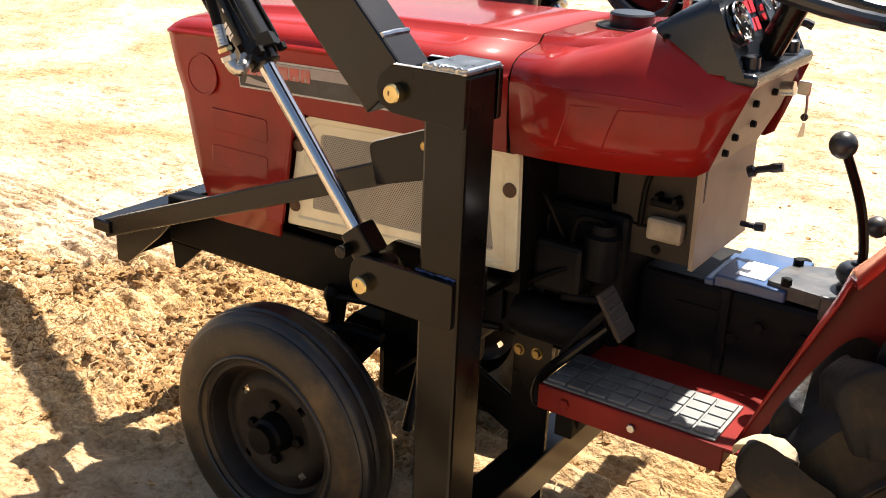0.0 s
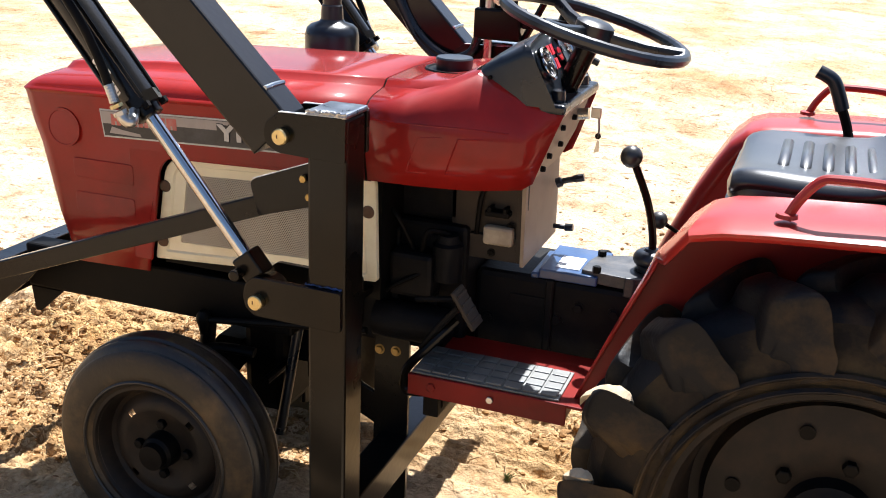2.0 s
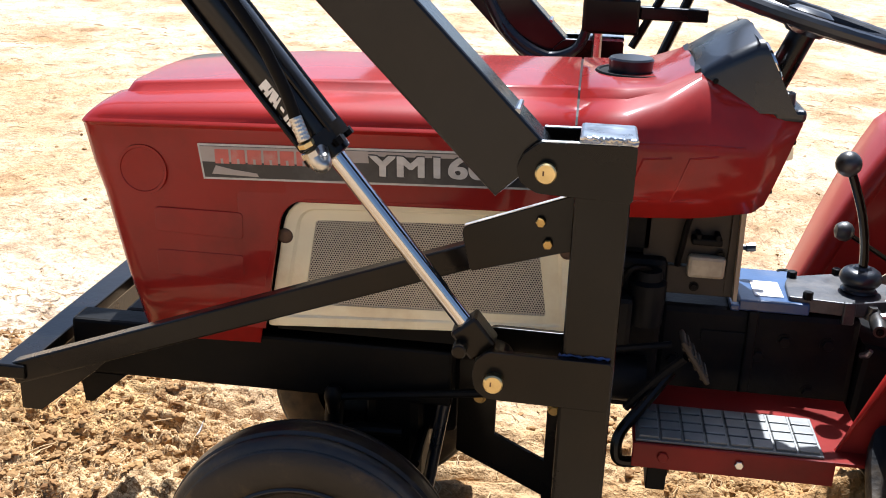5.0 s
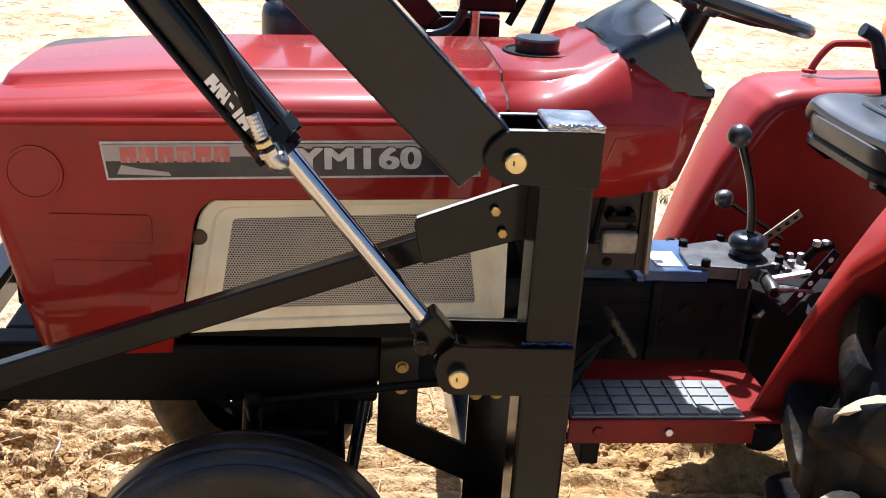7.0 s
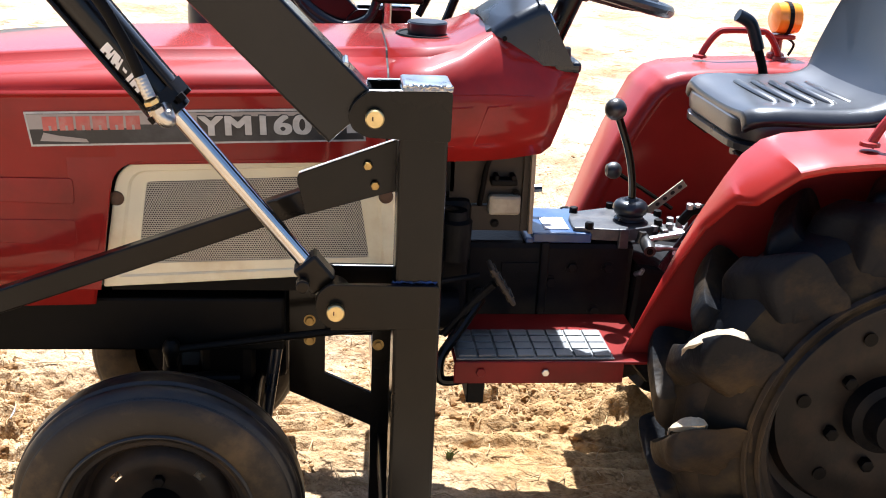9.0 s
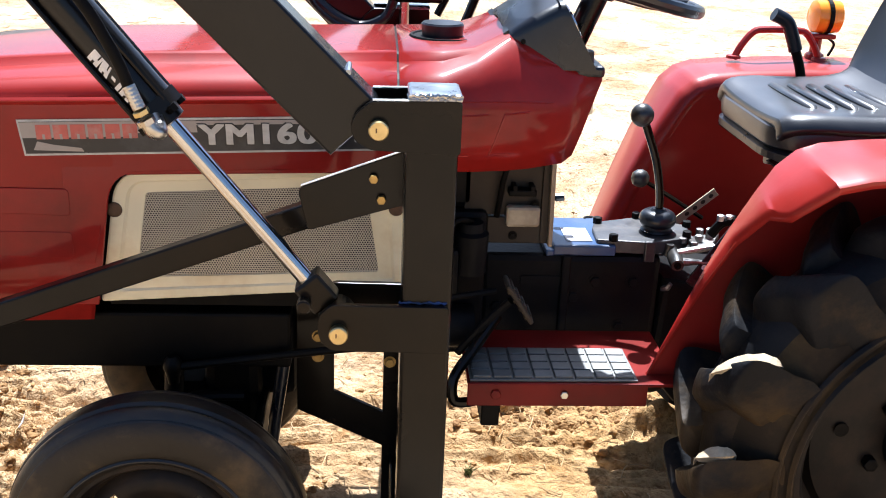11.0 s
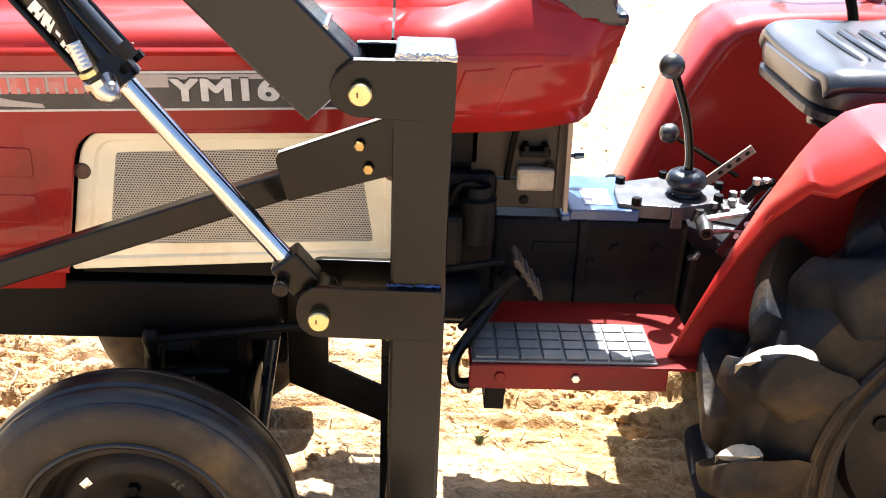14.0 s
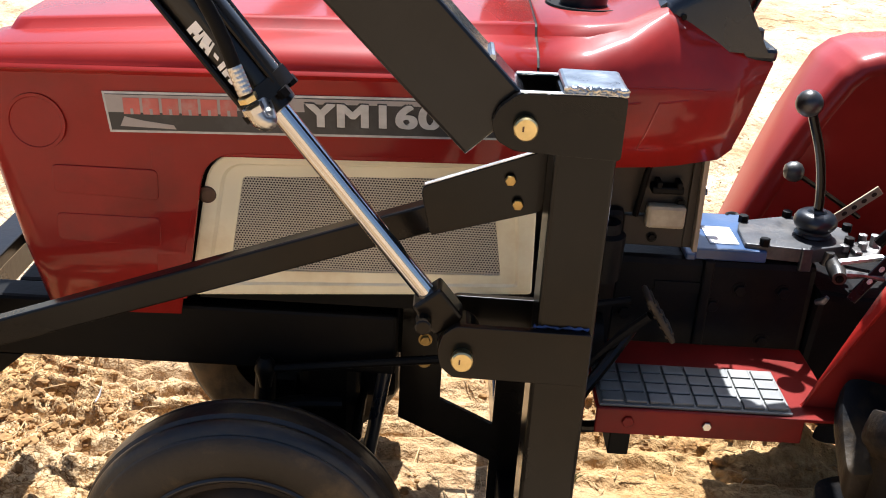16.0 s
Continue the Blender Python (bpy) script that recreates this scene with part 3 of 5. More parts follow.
# cowl behind the bonnet
COWL = [
    (0.030, [(0.228, 0.800), (0.240, 0.850), (0.245, 0.906), (0.243, 0.923), (0.236, 0.937), (0.223, 0.9465), (0.206, 0.952), (0.158, 0.960), (0.147, 0.971), (0.138, 0.9735), (0.0, 0.976)]),
    (0.100, [(0.222, 0.799), (0.236, 0.850), (0.240, 0.900), (0.237, 0.918), (0.229, 0.934), (0.214, 0.947), (0.197, 0.954), (0.156, 0.962), (0.147, 0.973), (0.138, 0.9765), (0.0, 0.978)]),
    (0.150, [(0.212, 0.798), (0.226, 0.850), (0.229, 0.900), (0.221, 0.925), (0.209, 0.946), (0.194, 0.962), (0.178, 0.970), (0.156, 0.976), (0.150, 0.982), (0.135, 0.982), (0.0, 0.979)]),
    (0.205, [(0.198, 0.797), (0.211, 0.850), (0.212, 0.905), (0.201, 0.938), (0.185, 0.964), (0.168, 0.984), (0.152, 0.996), (0.142, 1.000), (0.136, 1.003), (0.118, 1.008), (0.0, 1.012)]),
    (0.240, [(0.184, 0.797), (0.197, 0.850), (0.196, 0.902), (0.184, 0.932), (0.170, 0.955), (0.154, 0.974), (0.142, 0.985), (0.135, 0.988), (0.130, 0.989), (0.110, 0.990), (0.0, 0.99)]),
    (0.300, [(0.158, 0.800), (0.174, 0.850), (0.172, 0.893), (0.163, 0.915), (0.152, 0.932), (0.143, 0.948), (0.137, 0.956), (0.132, 0.960), (0.128, 0.962), (0.110, 0.964), (0.0, 0.968)]),
]


ZMARK = [(0.236, 0.893), (0.195, 0.892), (0.173, 0.826), (0.215, 0.826)]
CREASE = [(0.040, 0.917), (0.110, 0.914), (0.205, 0.911), (0.290, 0.902)]


def cowl():
    rows = [section([x] * len(h), h) for x, h in COWL]
    last = [(0.150, 0.812), (0.150, 0.850), (0.143, 0.893), (0.139, 0.912), (0.137, 0.924), (0.136, 0.932), (0.134, 0.936), (0.130, 0.938), (0.126, 0.939), (0.11, 0.939), (0.0, 0.940)]
    rows.append(section([0.318 + (z - 0.812) * 0.345 for y, z in last], last))
    ob = part("cowl", loft(rows), RED, tractor, "red sheet metal cowl below the dashboard", smooth=True, open_up=True)
    sol = ob.modifiers.new("thickness", "SOLIDIFY")
    sol.thickness, sol.offset = 0.003, -1


cowl()
part("seam", loft([section([x] * len(COWL[0][1]), [(y - 0.0022, z - 0.0022) for y, z in COWL[0][1]]) for x in (0.020, 0.036)]), BLACK_DULL, tractor)
# pressed marks in the cowl's side, laid on its skin
def cowl_side(x, z):
    """How far out the cowl's skin stands at x and z."""
    def at(half, z):
        for (ya, za), (yb_, zb) in zip(half, half[1:]):
            if za <= z <= zb:
                return ya + (yb_ - ya) * (z - za) / (zb - za)
        return half[0][0]
    for (xa, ha), (xb, hb) in zip(COWL, COWL[1:]):
        if xa <= x <= xb:
            return at(ha, z) + (at(hb, z) - at(ha, z)) * (x - xa) / (xb - xa)
    return 0.2


for s in (-1, 1):
    for line in (ZMARK, [(x - 0.068, z) for x, z in ZMARK], CREASE):
        pts = [(x, s * (cowl_side(x, z) - 0.0012), z) for x, z in (Vector(p).lerp(Vector(q), k / 6) for p, q in zip(line, line[1:]) for k in range(6))]
        part("pressed_line", sweep(pts, 0.0020, 8), RED, tractor, smooth=True)

# filler cap in its well
part("filler_well", lathe([(0.0, 0.062), (0.003, 0.060), (0.003, 0.056), (0.0008, 0.054), (0.0008, 0.0)], (0.112, 0.0, 0.9765), "z", 40), BLACK_DULL, tractor)
cap = part("filler_cap", lathe([(0, 0.034), (0.020, 0.036), (0.026, 0.0365), (0.029, 0.034), (0.0285, 0.030), (0.0285, 0)], (0.107, 0, 0.971), "z", 40), PLASTIC, tractor, "round black plastic filler cap", smooth=True)

# side vents with perforated screens
VENT = [(-0.404, 0.789), (0.043, 0.806), (0.050, 0.603), (-0.440, 0.572)]
GRIL = [(-0.360, 0.756), (-0.019, 0.774), (0.004, 0.628), (-0.382, 0.613)]


def vent(s):
    out = rounded(VENT, [0.045, 0.02, 0.006, 0.006], 6)
    hole = rounded(GRIL, 0.006, 6)
    fold = [tuple(Vector(a).lerp(Vector(b), 0.42)) for a, b in zip(out, hole)]
    y0, y1 = s * 0.2230, s * 0.2110
    rings = [(out, y1), (out, y0 - s * 0.0012), ([tuple(Vector(a).lerp(Vector(b), 0.05)) for a, b in zip(out, hole)], y0), (fold, y0), ([tuple(Vector(a).lerp(Vector(b), 0.52)) for a, b in zip(out, hole)], y0 - s * 0.0035), (hole, y0 - s * 0.0042), (hole, y1)]
    panel = part("side_vent", loft([[(x, y, z) for x, z in pts] for pts, y in rings], closed=True), CREAM, tractor, "yellowed cream vent panel with a perforated screen")
    part("screen", plate(hole, s * 0.2172, s * 0.2162, 0), SCREEN, panel, "perforated grey sheet screen")
    for x, z in ((-0.409, 0.728), (0.030, 0.738), (-0.420, 0.612)):
        part("screw", lathe([(0, 0.0125), (s * 0.003, 0.0115), (s * 0.005, 0.007), (s * 0.005, 0)], (x, y0, z), sides=18), RUST, panel)
    # red sheet round the recess, its inner corner rounded like the panel's
    inner = rounded([(-0.4405, 0.572), (-0.4075, 0.7925), (-0.10, 0.8035)], [0, 0.047, 0], 7)
    edge = inner + [(-0.10, 0.812), (-0.480, 0.802), (-0.480, 0.572)]
    part("recess_edge", plate(edge, s * 0.2300, s * 0.2372, 0.0015), RED, tractor)


vent(-1)
vent(1)
part("radiator_core", box(-0.43, 0.05, -0.205, 0.205, 0.56, 0.80, 0), BLACK_DULL, tractor)


# name strip on the bonnet side: a worn black and silver band with letter-like blocks
def name_strip(s):
    y0 = s * 0.2452
    frame_pts = [(-0.537, 0.873), (-0.012, 0.892), (-0.006, 0.838), (-0.529, 0.818)]

    def at(u, v):
        top = Vector(frame_pts[0]).lerp(Vector(frame_pts[1]), u)
        low = Vector(frame_pts[3]).lerp(Vector(frame_pts[2]), u)
        return tuple(low.lerp(top, v))

    def quad(u0, u1, v0, v1, slant=0.0):
        return [at(u0, v0), at(u1, v0), at(u1 + slant, v1), at(u0 + slant, v1)]
    strip = part("name_strip", plate(frame_pts, y0, s * 0.2435, 0), SILVER, tractor, "worn black and silver name strip with raised letters")
    part("band", plate(quad(0.006, 0.994, 0.06, 0.94), y0 + s * 0.0008, y0 - s * 0.001, 0), DECALBLACK, strip)
    part("band", plate(quad(0.006, 0.30, 0.50, 0.93), y0 + s * 0.0013, y0 - s * 0.001, 0), DECALGREY, strip)
    part("band", plate(quad(0.29, 0.50, 0.60, 0.93), y0 + s * 0.0012, y0 - s * 0.001, 0), DECALGREY, strip)
    part("band", plate(quad(0.50, 0.97, 0.80, 0.92), y0 + s * 0.0012, y0 - s * 0.001, 0), DECALGREY, strip)
    part("worn_patch", plate([at(0.03, 0.16), at(0.17, 0.10), at(0.165, 0.20), at(0.09, 0.30), at(0.045, 0.40)], y0 + s * 0.0012, y0 - s * 0.001, 0), DECALGREY, strip)
    for i in range(6):
        u, w = 0.046 + i * 0.0485, 0.041
        block = [at(u, 0.46), at(u + w, 0.46), at(u + w + 0.004, 0.86), at(u + 0.004, 0.86)]
        part("letter_block", plate(block, y0 + s * 0.0020, y0 - s * 0.001, 0), DECALRED, strip)
        part("letter_notch", plate([at(u + w * 0.42, 0.46), at(u + w * 0.60, 0.46), at(u + w * 0.62, 0.60), at(u + w * 0.44, 0.60)], y0 + s * 0.0024, y0 - s * 0.001, 0), DECALGREY, strip)
    part("letter_block", plate(quad(0.945, 0.985, 0.26, 0.80), y0 + s * 0.002, y0 - s * 0.001, 0), SILVER, strip)
    if s < 0:
        # heavy figures: a dark outline below, the silver face above, each thickened by shifted layers
        layers = [(dx, dz, 0.0014, DECALBLACK) for dx in (-0.0022, 0.0012, 0.0048) for dz in (-0.0022, 0.0030)]
        layers += [(dx, dz, 0.0020, SILVER) for dx in (0.0, 0.0012, 0.0024, 0.0036, 0.0046) for dz in (0.0, 0.0016)]
        for i, (dx, dz, lift, material) in enumerate(layers):
            cu = bpy.data.curves.new("number", "FONT")
            cu.body, cu.size, cu.extrude, cu.offset = "YM160", 0.0435, 0.0003, 0.0
            cu.space_character = 1.06
            ob = new("number", cu)
            ob.parent = strip
            ob.matrix_basis = Matrix.Translation((-0.2700 + dx, y0 - lift - 0.00008 * i, 0.8418 + dz)) @ pose(0, 0, 0, 90, -2.1, 0) @ Matrix.Diagonal((1.34, 1, 1, 1))
            cu.materials.append(material)


name_strip(-1)
name_strip(1)

# dashboard binnacle: dark wedge with a raised rim round the face
def dashboard():
    dash = tagged(new("dashboard"), "black plastic dashboard with round gauges")
    dash.parent = tractor
    rows = []
    for x, w, z0, z1, r in ((0.200, 0.132, 0.985, 1.012, 0.016), (0.204, 0.138, 0.975, 1.018, 0.018), (0.240, 0.140, 0.960, 1.042, 0.02), (0.284, 0.140, 0.950, 1.066, 0.022)):
        pts = rounded([(-w - 0.004, z0), (-w, z1 - 0.012), (0, z1 + 0.004), (w, z1 - 0.012), (w + 0.004, z0)], [0, r, 0.06, r, 0], 6)
        rows.append([(x, y, z) for y, z in pts])
    lip = [(0.284 + (1.066 - z) * 0.56, y, z) for x, y, z in rows[-1]]
    rows.append(lip)
    rows.append([(x - 0.002, y * 0.95, 0.955 + (z - 0.955) * 0.95) for x, y, z in lip])
    part("hood", loft(rows), PLASTIC, dash, smooth=True)
    part("hood_front", plate([(0.196, 0.97), (0.196, 1.004), (0.204, 1.010), (0.204, 0.97)], -0.13, 0.13, 0.001), PLASTIC, dash)
    # face, leaning forwards at the top
    def face(y, v, lift=0.0):
        a, b = Vector((0.334, 0, 0.958)), Vector((0.280, 0, 1.058))
        nrm = Vector((b.z - a.z, 0, a.x - b.x)).normalized()
        p = a.lerp(b, v) + nrm * lift
        return (p.x, y, p.z), nrm
    bm = bmesh.new()
    vs = [bm.verts.new(face(y, v)[0]) for y, v in ((-0.136, 0), (0.136, 0), (0.134, 1), (-0.134, 1))]
    bm.faces.new(vs)
    part("face", bm, PLASTIC, dash)

    def dial(y, v, r, name="gauge"):
        c, nrm = face(y, v, 0.002)
        q = Vector((0, 0, 1)).rotation_difference(nrm).to_matrix().to_4x4()
        m = Matrix.Translation(c) @ q
        bm = lathe([(0, r), (0.010, r), (0.012, r * 0.95), (0.010, r * 0.86), (0.004, r * 0.84)], (0, 0, 0), "z", 32, cap=False)
        bmesh.ops.transform(bm, matrix=m, verts=bm.verts)
        ring = part(name, bm, CHROME, dash, "round gauge with a chrome bezel", smooth=True)
        bm = lathe([(0.003, r * 0.85), (0.0045, r * 0.84), (0.0045, 0)], (0, 0, 0), "z", 32)
        bmesh.ops.transform(bm, matrix=m, verts=bm.verts)
        part("dial", bm, BLACK, ring)
        for k in range(9):
            a = radians(-120 + 30 * k)
            bm = bmesh.new()
            add_box(bm, -0.0012, 0.0012, r * 0.6, r * 0.78, 0.0046, 0.0052, pose(0, 0, 0, 0, 0, math.degrees(a)))
            bmesh.ops.transform(bm, matrix=m, verts=bm.verts)
            part("mark", bm, WHITE, ring)
        bm = bmesh.new()
        add_box(bm, -0.001, 0.001, 0, r * 0.65, 0.0055, 0.0062, pose(0, 0, 0, 0, 0, 130))
        bmesh.ops.transform(bm, matrix=m, verts=bm.verts)
        part("needle", bm, WHITE, ring)
    dial(0.058, 0.60, 0.040)
    dial(-0.082, 0.55, 0.032)
    for i, (y, v) in enumerate(((-0.024, 0.72), (-0.002, 0.72), (-0.024, 0.48), (-0.002, 0.48))):
        c, nrm = face(y, v, 0.001)
        bm = bmesh.new()
        add_box(bm, -0.008, 0.008, -0.010, 0.010, 0, 0.003, None, 0.0008)
        bmesh.ops.transform(bm, matrix=Matrix.Translation(c) @ Vector((0, 0, 1)).rotation_difference(nrm).to_matrix().to_4x4() @ pose(0, 0, 0, 0, 0, 90), verts=bm.verts)
        part("warning_lens", bm, LAMPRED, dash, "small red warning lamp lens")
    part("shelf", box(0.315, 0.364, -0.140, 0.138, 0.938, 0.957, 0.006), PLASTIC, dash)
    for y in (-0.095, 0.09):
        part("switch", lathe([(0, 0.013), (0.018, 0.012), (0.020, 0.009), (0.020, 0)], (0.340, y, 0.956), "z", 16), PLASTIC, dash, smooth=True)
    part("light_stalk", sweep(curve_points([(0.325, 0.04, 0.985), (0.348, 0.08, 1.005), (0.368, 0.09, 1.0)]), 0.007), PLASTIC, dash, smooth=True)
    part("corner_screw", lathe([(0, 0.0042), (-0.003, 0.0035), (-0.003, 0)], (0.226, -0.1455, 0.994), sides=12), BLACK_DULL, dash)


dashboard()

# steering wheel and column
steer = tagged(new("steering_wheel"), "black steering wheel with three spokes")
steer.parent = tractor
HUB, SN = Vector((0.374, 0.0, 1.078)), Vector((0.255, 0, 0.967)).normalized()
su = Vector((SN.z, 0, -SN.x))
ringp = [HUB + 0.171 * (math.cos(a) * su + math.sin(a) * Vector((0, 1, 0))) for a in (2 * math.pi * k / 72 for k in range(72))]
part("rim", sweep(ringp, [0.0112 + 0.0005 * (k % 2) for k in range(72)], 10, closed=True), PLASTIC, steer, smooth=True)
for a in (130, 250, 10):
    d = math.cos(radians(a)) * su + math.sin(radians(a)) * Vector((0, 1, 0))
    part("spoke", sweep([HUB - SN * 0.012 + d * 0.02, HUB - SN * 0.010 + d * 0.10, HUB + d * 0.168], 0.009, 8, flat=1.5), PLASTIC, steer, smooth=True)
part("hub", sweep([HUB - SN * 0.028, HUB - SN * 0.02, HUB + SN * 0.006, HUB + SN * 0.012], [0.028, 0.036, 0.036, 0.026], 24), PLASTIC, steer, smooth=True)
part("steering_column", sweep([(0.330, 0, 0.960), HUB - SN * 0.026], 0.021, 16), BLACK, tractor, smooth=True)

# panels under the dashboard
part("rear_panel", plate([(0.352, 0.938), (0.328, 0.860), (0.300, 0.800), (0.303, 0.640), (0.296, 0.640), (0.292, 0.80), (0.320, 0.862), (0.346, 0.938)], -0.122, 0.122, 0.001), BEIGE, tractor, "dusty beige panel below the dashboard")
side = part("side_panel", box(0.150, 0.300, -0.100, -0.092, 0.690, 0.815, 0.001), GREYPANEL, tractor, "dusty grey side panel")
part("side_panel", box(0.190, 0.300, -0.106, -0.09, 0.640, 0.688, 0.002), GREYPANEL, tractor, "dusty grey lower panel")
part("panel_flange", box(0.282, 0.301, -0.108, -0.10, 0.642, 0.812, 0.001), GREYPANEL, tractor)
for z in (0.655, 0.712):
    bolt((0.270 if z > 0.7 else 0.235, -0.106, z), 0.006, 0.004, tractor, BLACK_DULL)
fuse = part("fuse_box", box(0.220, 0.279, -0.122, -0.101, 0.674, 0.711, 0.006), IVORY, tractor, "ivory plastic fuse box")
part("fuse_holder", box(0.222, 0.270, -0.124, -0.100, 0.730, 0.742, 0.003), BLACK_DULL, tractor)
for x in (0.228, 0.258):
    part("fuse_holder", box(x, x + 0.008, -0.126, -0.100, 0.740, 0.750, 0.002), BLACK_DULL, tractor)
part("wire", sweep(curve_points([(0.235, -0.112, 0.81), (0.215, -0.118, 0.77), (0.208, -0.115, 0.72), (0.205, -0.11, 0.69)]), 0.005, 8), BLACK_DULL, tractor, smooth=True)
key = part("ignition_key", sweep([(0.345, 0.055, 0.905), (0.366, 0.055, 0.908)], 0.011, 14), STEEL, tractor, "ignition key hanging with a short chain")
part("key_bow", box(0.370, 0.390, 0.052, 0.058, 0.900, 0.922, 0.002), STEEL, key)
part("key_chain", sweep(curve_points([(0.386, 0.055, 0.902), (0.388, 0.055, 0.88), (0.387, 0.055, 0.862)]), 0.0022, 6), STEEL, key)
part("key_tag", lathe([(-0.002, 0.006), (0.002, 0.006)], (0.387, 0.055, 0.866), sides=10), BLACK, key)
part("key_tag", plate([(0.381, 0.832), (0.391, 0.836), (0.390, 0.856), (0.386, 0.858)], 0.054, 0.056, 0), STEEL, key)
part("throttle_lever", sweep(curve_points([(0.312, 0.06, 0.760), (0.330, 0.062, 0.768), (0.365, 0.066, 0.778)]), [0.010] * 6 + [0.006] * 6 + [0.008] * 5, 8), PLASTIC, tractor, smooth=True)
part("throttle_lever", sweep([(0.312, 0.06, 0.672), (0.335, 0.06, 0.672), (0.337, 0.06, 0.672), (0.352, 0.06, 0.674)], [0.005, 0.005, 0.008, 0.008], 8), PLASTIC, tractor, smooth=True)
for y, z in ((-0.06, 0.90), (-0.09, 0.852), (-0.02, 0.86), (0.02, 0.905), (-0.105, 0.83)):
    part("panel_screw", lathe([(0, 0.006), (0.008, 0.005), (0.009, 0)], (0.320 + (z - 0.83) * 0.3, y, z), "x", 10), BLACK_DULL, tractor)

# engine, gearbox and frame
eng = tagged(new("engine"), "grimy dark engine block")
eng.parent = tractor
part("block", box(-0.28, 0.19, -0.115, 0.115, 0.43, 0.70, 0.01), CAST, eng)
part("head", box(-0.20, 0.17, -0.10, 0.10, 0.70, 0.80, 0.012), CAST, eng)
part("oil_pan", box(-0.26, -0.14, -0.09, 0.09, 0.33, 0.44, 0.015), CAST, eng)
for i in range(5):
    part("rib", box(-0.20 + i * 0.08, -0.185 + i * 0.08, -0.128, -0.112, 0.46, 0.68, 0.003), CAST, eng)
part("injection_pump", box(0.05, 0.14, -0.17, -0.11, 0.56, 0.65, 0.01), CAST, eng)
part("starter", sweep([(0.02, -0.145, 0.50), (0.17, -0.145, 0.50)], [0.038, 0.038], 20), CAST, eng, smooth=True)
part("fuel_filter", lathe([(0, 0.028), (0.07, 0.03), (0.075, 0.022), (0.09, 0.02)], (0.160, -0.14, 0.60), "z", 20), CAST, eng, smooth=True)
for i, pts in enumerate(([(0.09, -0.14, 0.65), (0.06, -0.16, 0.72), (0.0, -0.13, 0.75)], [(0.11, -0.15, 0.65), (0.13, -0.17, 0.70), (0.16, -0.14, 0.69)], [(0.02, -0.14, 0.54), (0.06, -0.18, 0.58), (0.13, -0.16, 0.62)])):
    part("fuel_pipe", sweep(curve_points(pts), 0.005, 8), BLACK_DULL, eng, smooth=True)
box_ = tagged(new("gearbox"), "dark cast gearbox with a faded cover")
box_.parent = tractor
part("housing", box(0.19, 0.52, -0.055, 0.135, 0.34, 0.600, 0.012), CAST, box_)
part("flange", box(0.335, 0.352, -0.066, 0.14, 0.34, 0.602, 0.004), CAST, box_)
part("rear_housing", plate([(0.528, 0.556), (0.518, 0.395), (0.545, 0.335), (0.575, 0.30), (1.02, 0.30), (1.02, 0.545), (0.60, 0.545)], -0.058, 0.15, 0.012), CAST, box_)
part("nameplate", box(0.262, 0.344, -0.058, -0.054, 0.540, 0.560, 0.001), CAST, box_)
for x, z in ((0.22, 0.5), (0.36, 0.52), (0.40, 0.55), (0.45, 0.46), (0.47, 0.55), (0.23, 0.4)):
    bolt((x, -0.055, z), 0.010, 0.006, box_, CAST, name="bolt")
part("cover", box(0.318, 0.432, -0.058, 0.10, 0.600, 0.620, 0.003), CAST_BLUE, box_, "faded blue-grey gearbox cover")
part("bracket", box(0.304, 0.320, -0.062, 0.08, 0.600, 0.612, 0.003), CAST_BLUE, box_)
part("label", box(0.345, 0.392, -0.036, 0.034, 0.620, 0.6215, 0), WHITE, box_, "worn white label with no readable print")


def deck(pts, z0, z1, bev=0.002):
    """A flat casting, outlined from above."""
    bm = plate(pts, -z1, -z0, bev)
    bmesh.ops.transform(bm, matrix=Matrix(((1, 0, 0, 0), (0, 0, 1, 0), (0, -1, 0, 0), (0, 0, 0, 1))), verts=bm.verts)
    return bm


part("shift_cover", deck(rounded([(0.398, -0.046), (0.488, -0.057), (0.500, -0.057), (0.570, -0.030), (0.590, 0.040), (0.510, 0.090), (0.412, 0.052), (0.402, 0.020)], 0.006, 3), 0.604, 0.628), SHIFT, box_, "dusty dark shift cover plate")
part("lug", box(0.484, 0.504, -0.061, -0.050, 0.590, 0.630, 0.003), SHIFT, box_)
for x, y in ((0.428, -0.046), (0.570, -0.022), (0.500, 0.082), (0.418, 0.050), (0.586, 0.036)):
    part("bolt", lathe([(0, 0.0085), (0.012, 0.0085), (0.013, 0.0065)], (x, y, 0.626), "z", 6), BLACK_DULL, box_)
part("clip", sweep(curve_points([(0.400, 0.08, 0.612), (0.405, 0.10, 0.617), (0.420, 0.105, 0.617), (0.428, 0.09, 0.613)]), 0.005, 8), BLACK_DULL, box_)
part("boot", lathe([(0, 0.028), (0.004, 0.030), (0.008, 0.026), (0.012, 0.026), (0.016, 0.031), (0.023, 0.0345), (0.030, 0.0340), (0.037, 0.030), (0.041, 0.024), (0.042, 0.016), (0.046, 0.012)], (0.520, 0.006, 0.627), "z", 28), PLASTIC, box_, "black rubber gear lever boot", smooth=True)
lev = part("gear_lever", sweep(curve_points([(0.520, 0.006, 0.650), (0.519, 0.005, 0.695), (0.503, 0.000, 0.765), (0.471, -0.009, 0.842)]), 0.0075, 10), BLACK, tractor, "bent black gear lever with ball knob", smooth=True)
part("knob", lathe([(-0.021, 0), (-0.0195, 0.008), (-0.015, 0.0148), (-0.008, 0.0194), (0, 0.021), (0.008, 0.0194), (0.015, 0.0148), (0.0195, 0.008), (0.021, 0)], (0.466, -0.010, 0.850), "z", 24), KNOB, lev, smooth=True)
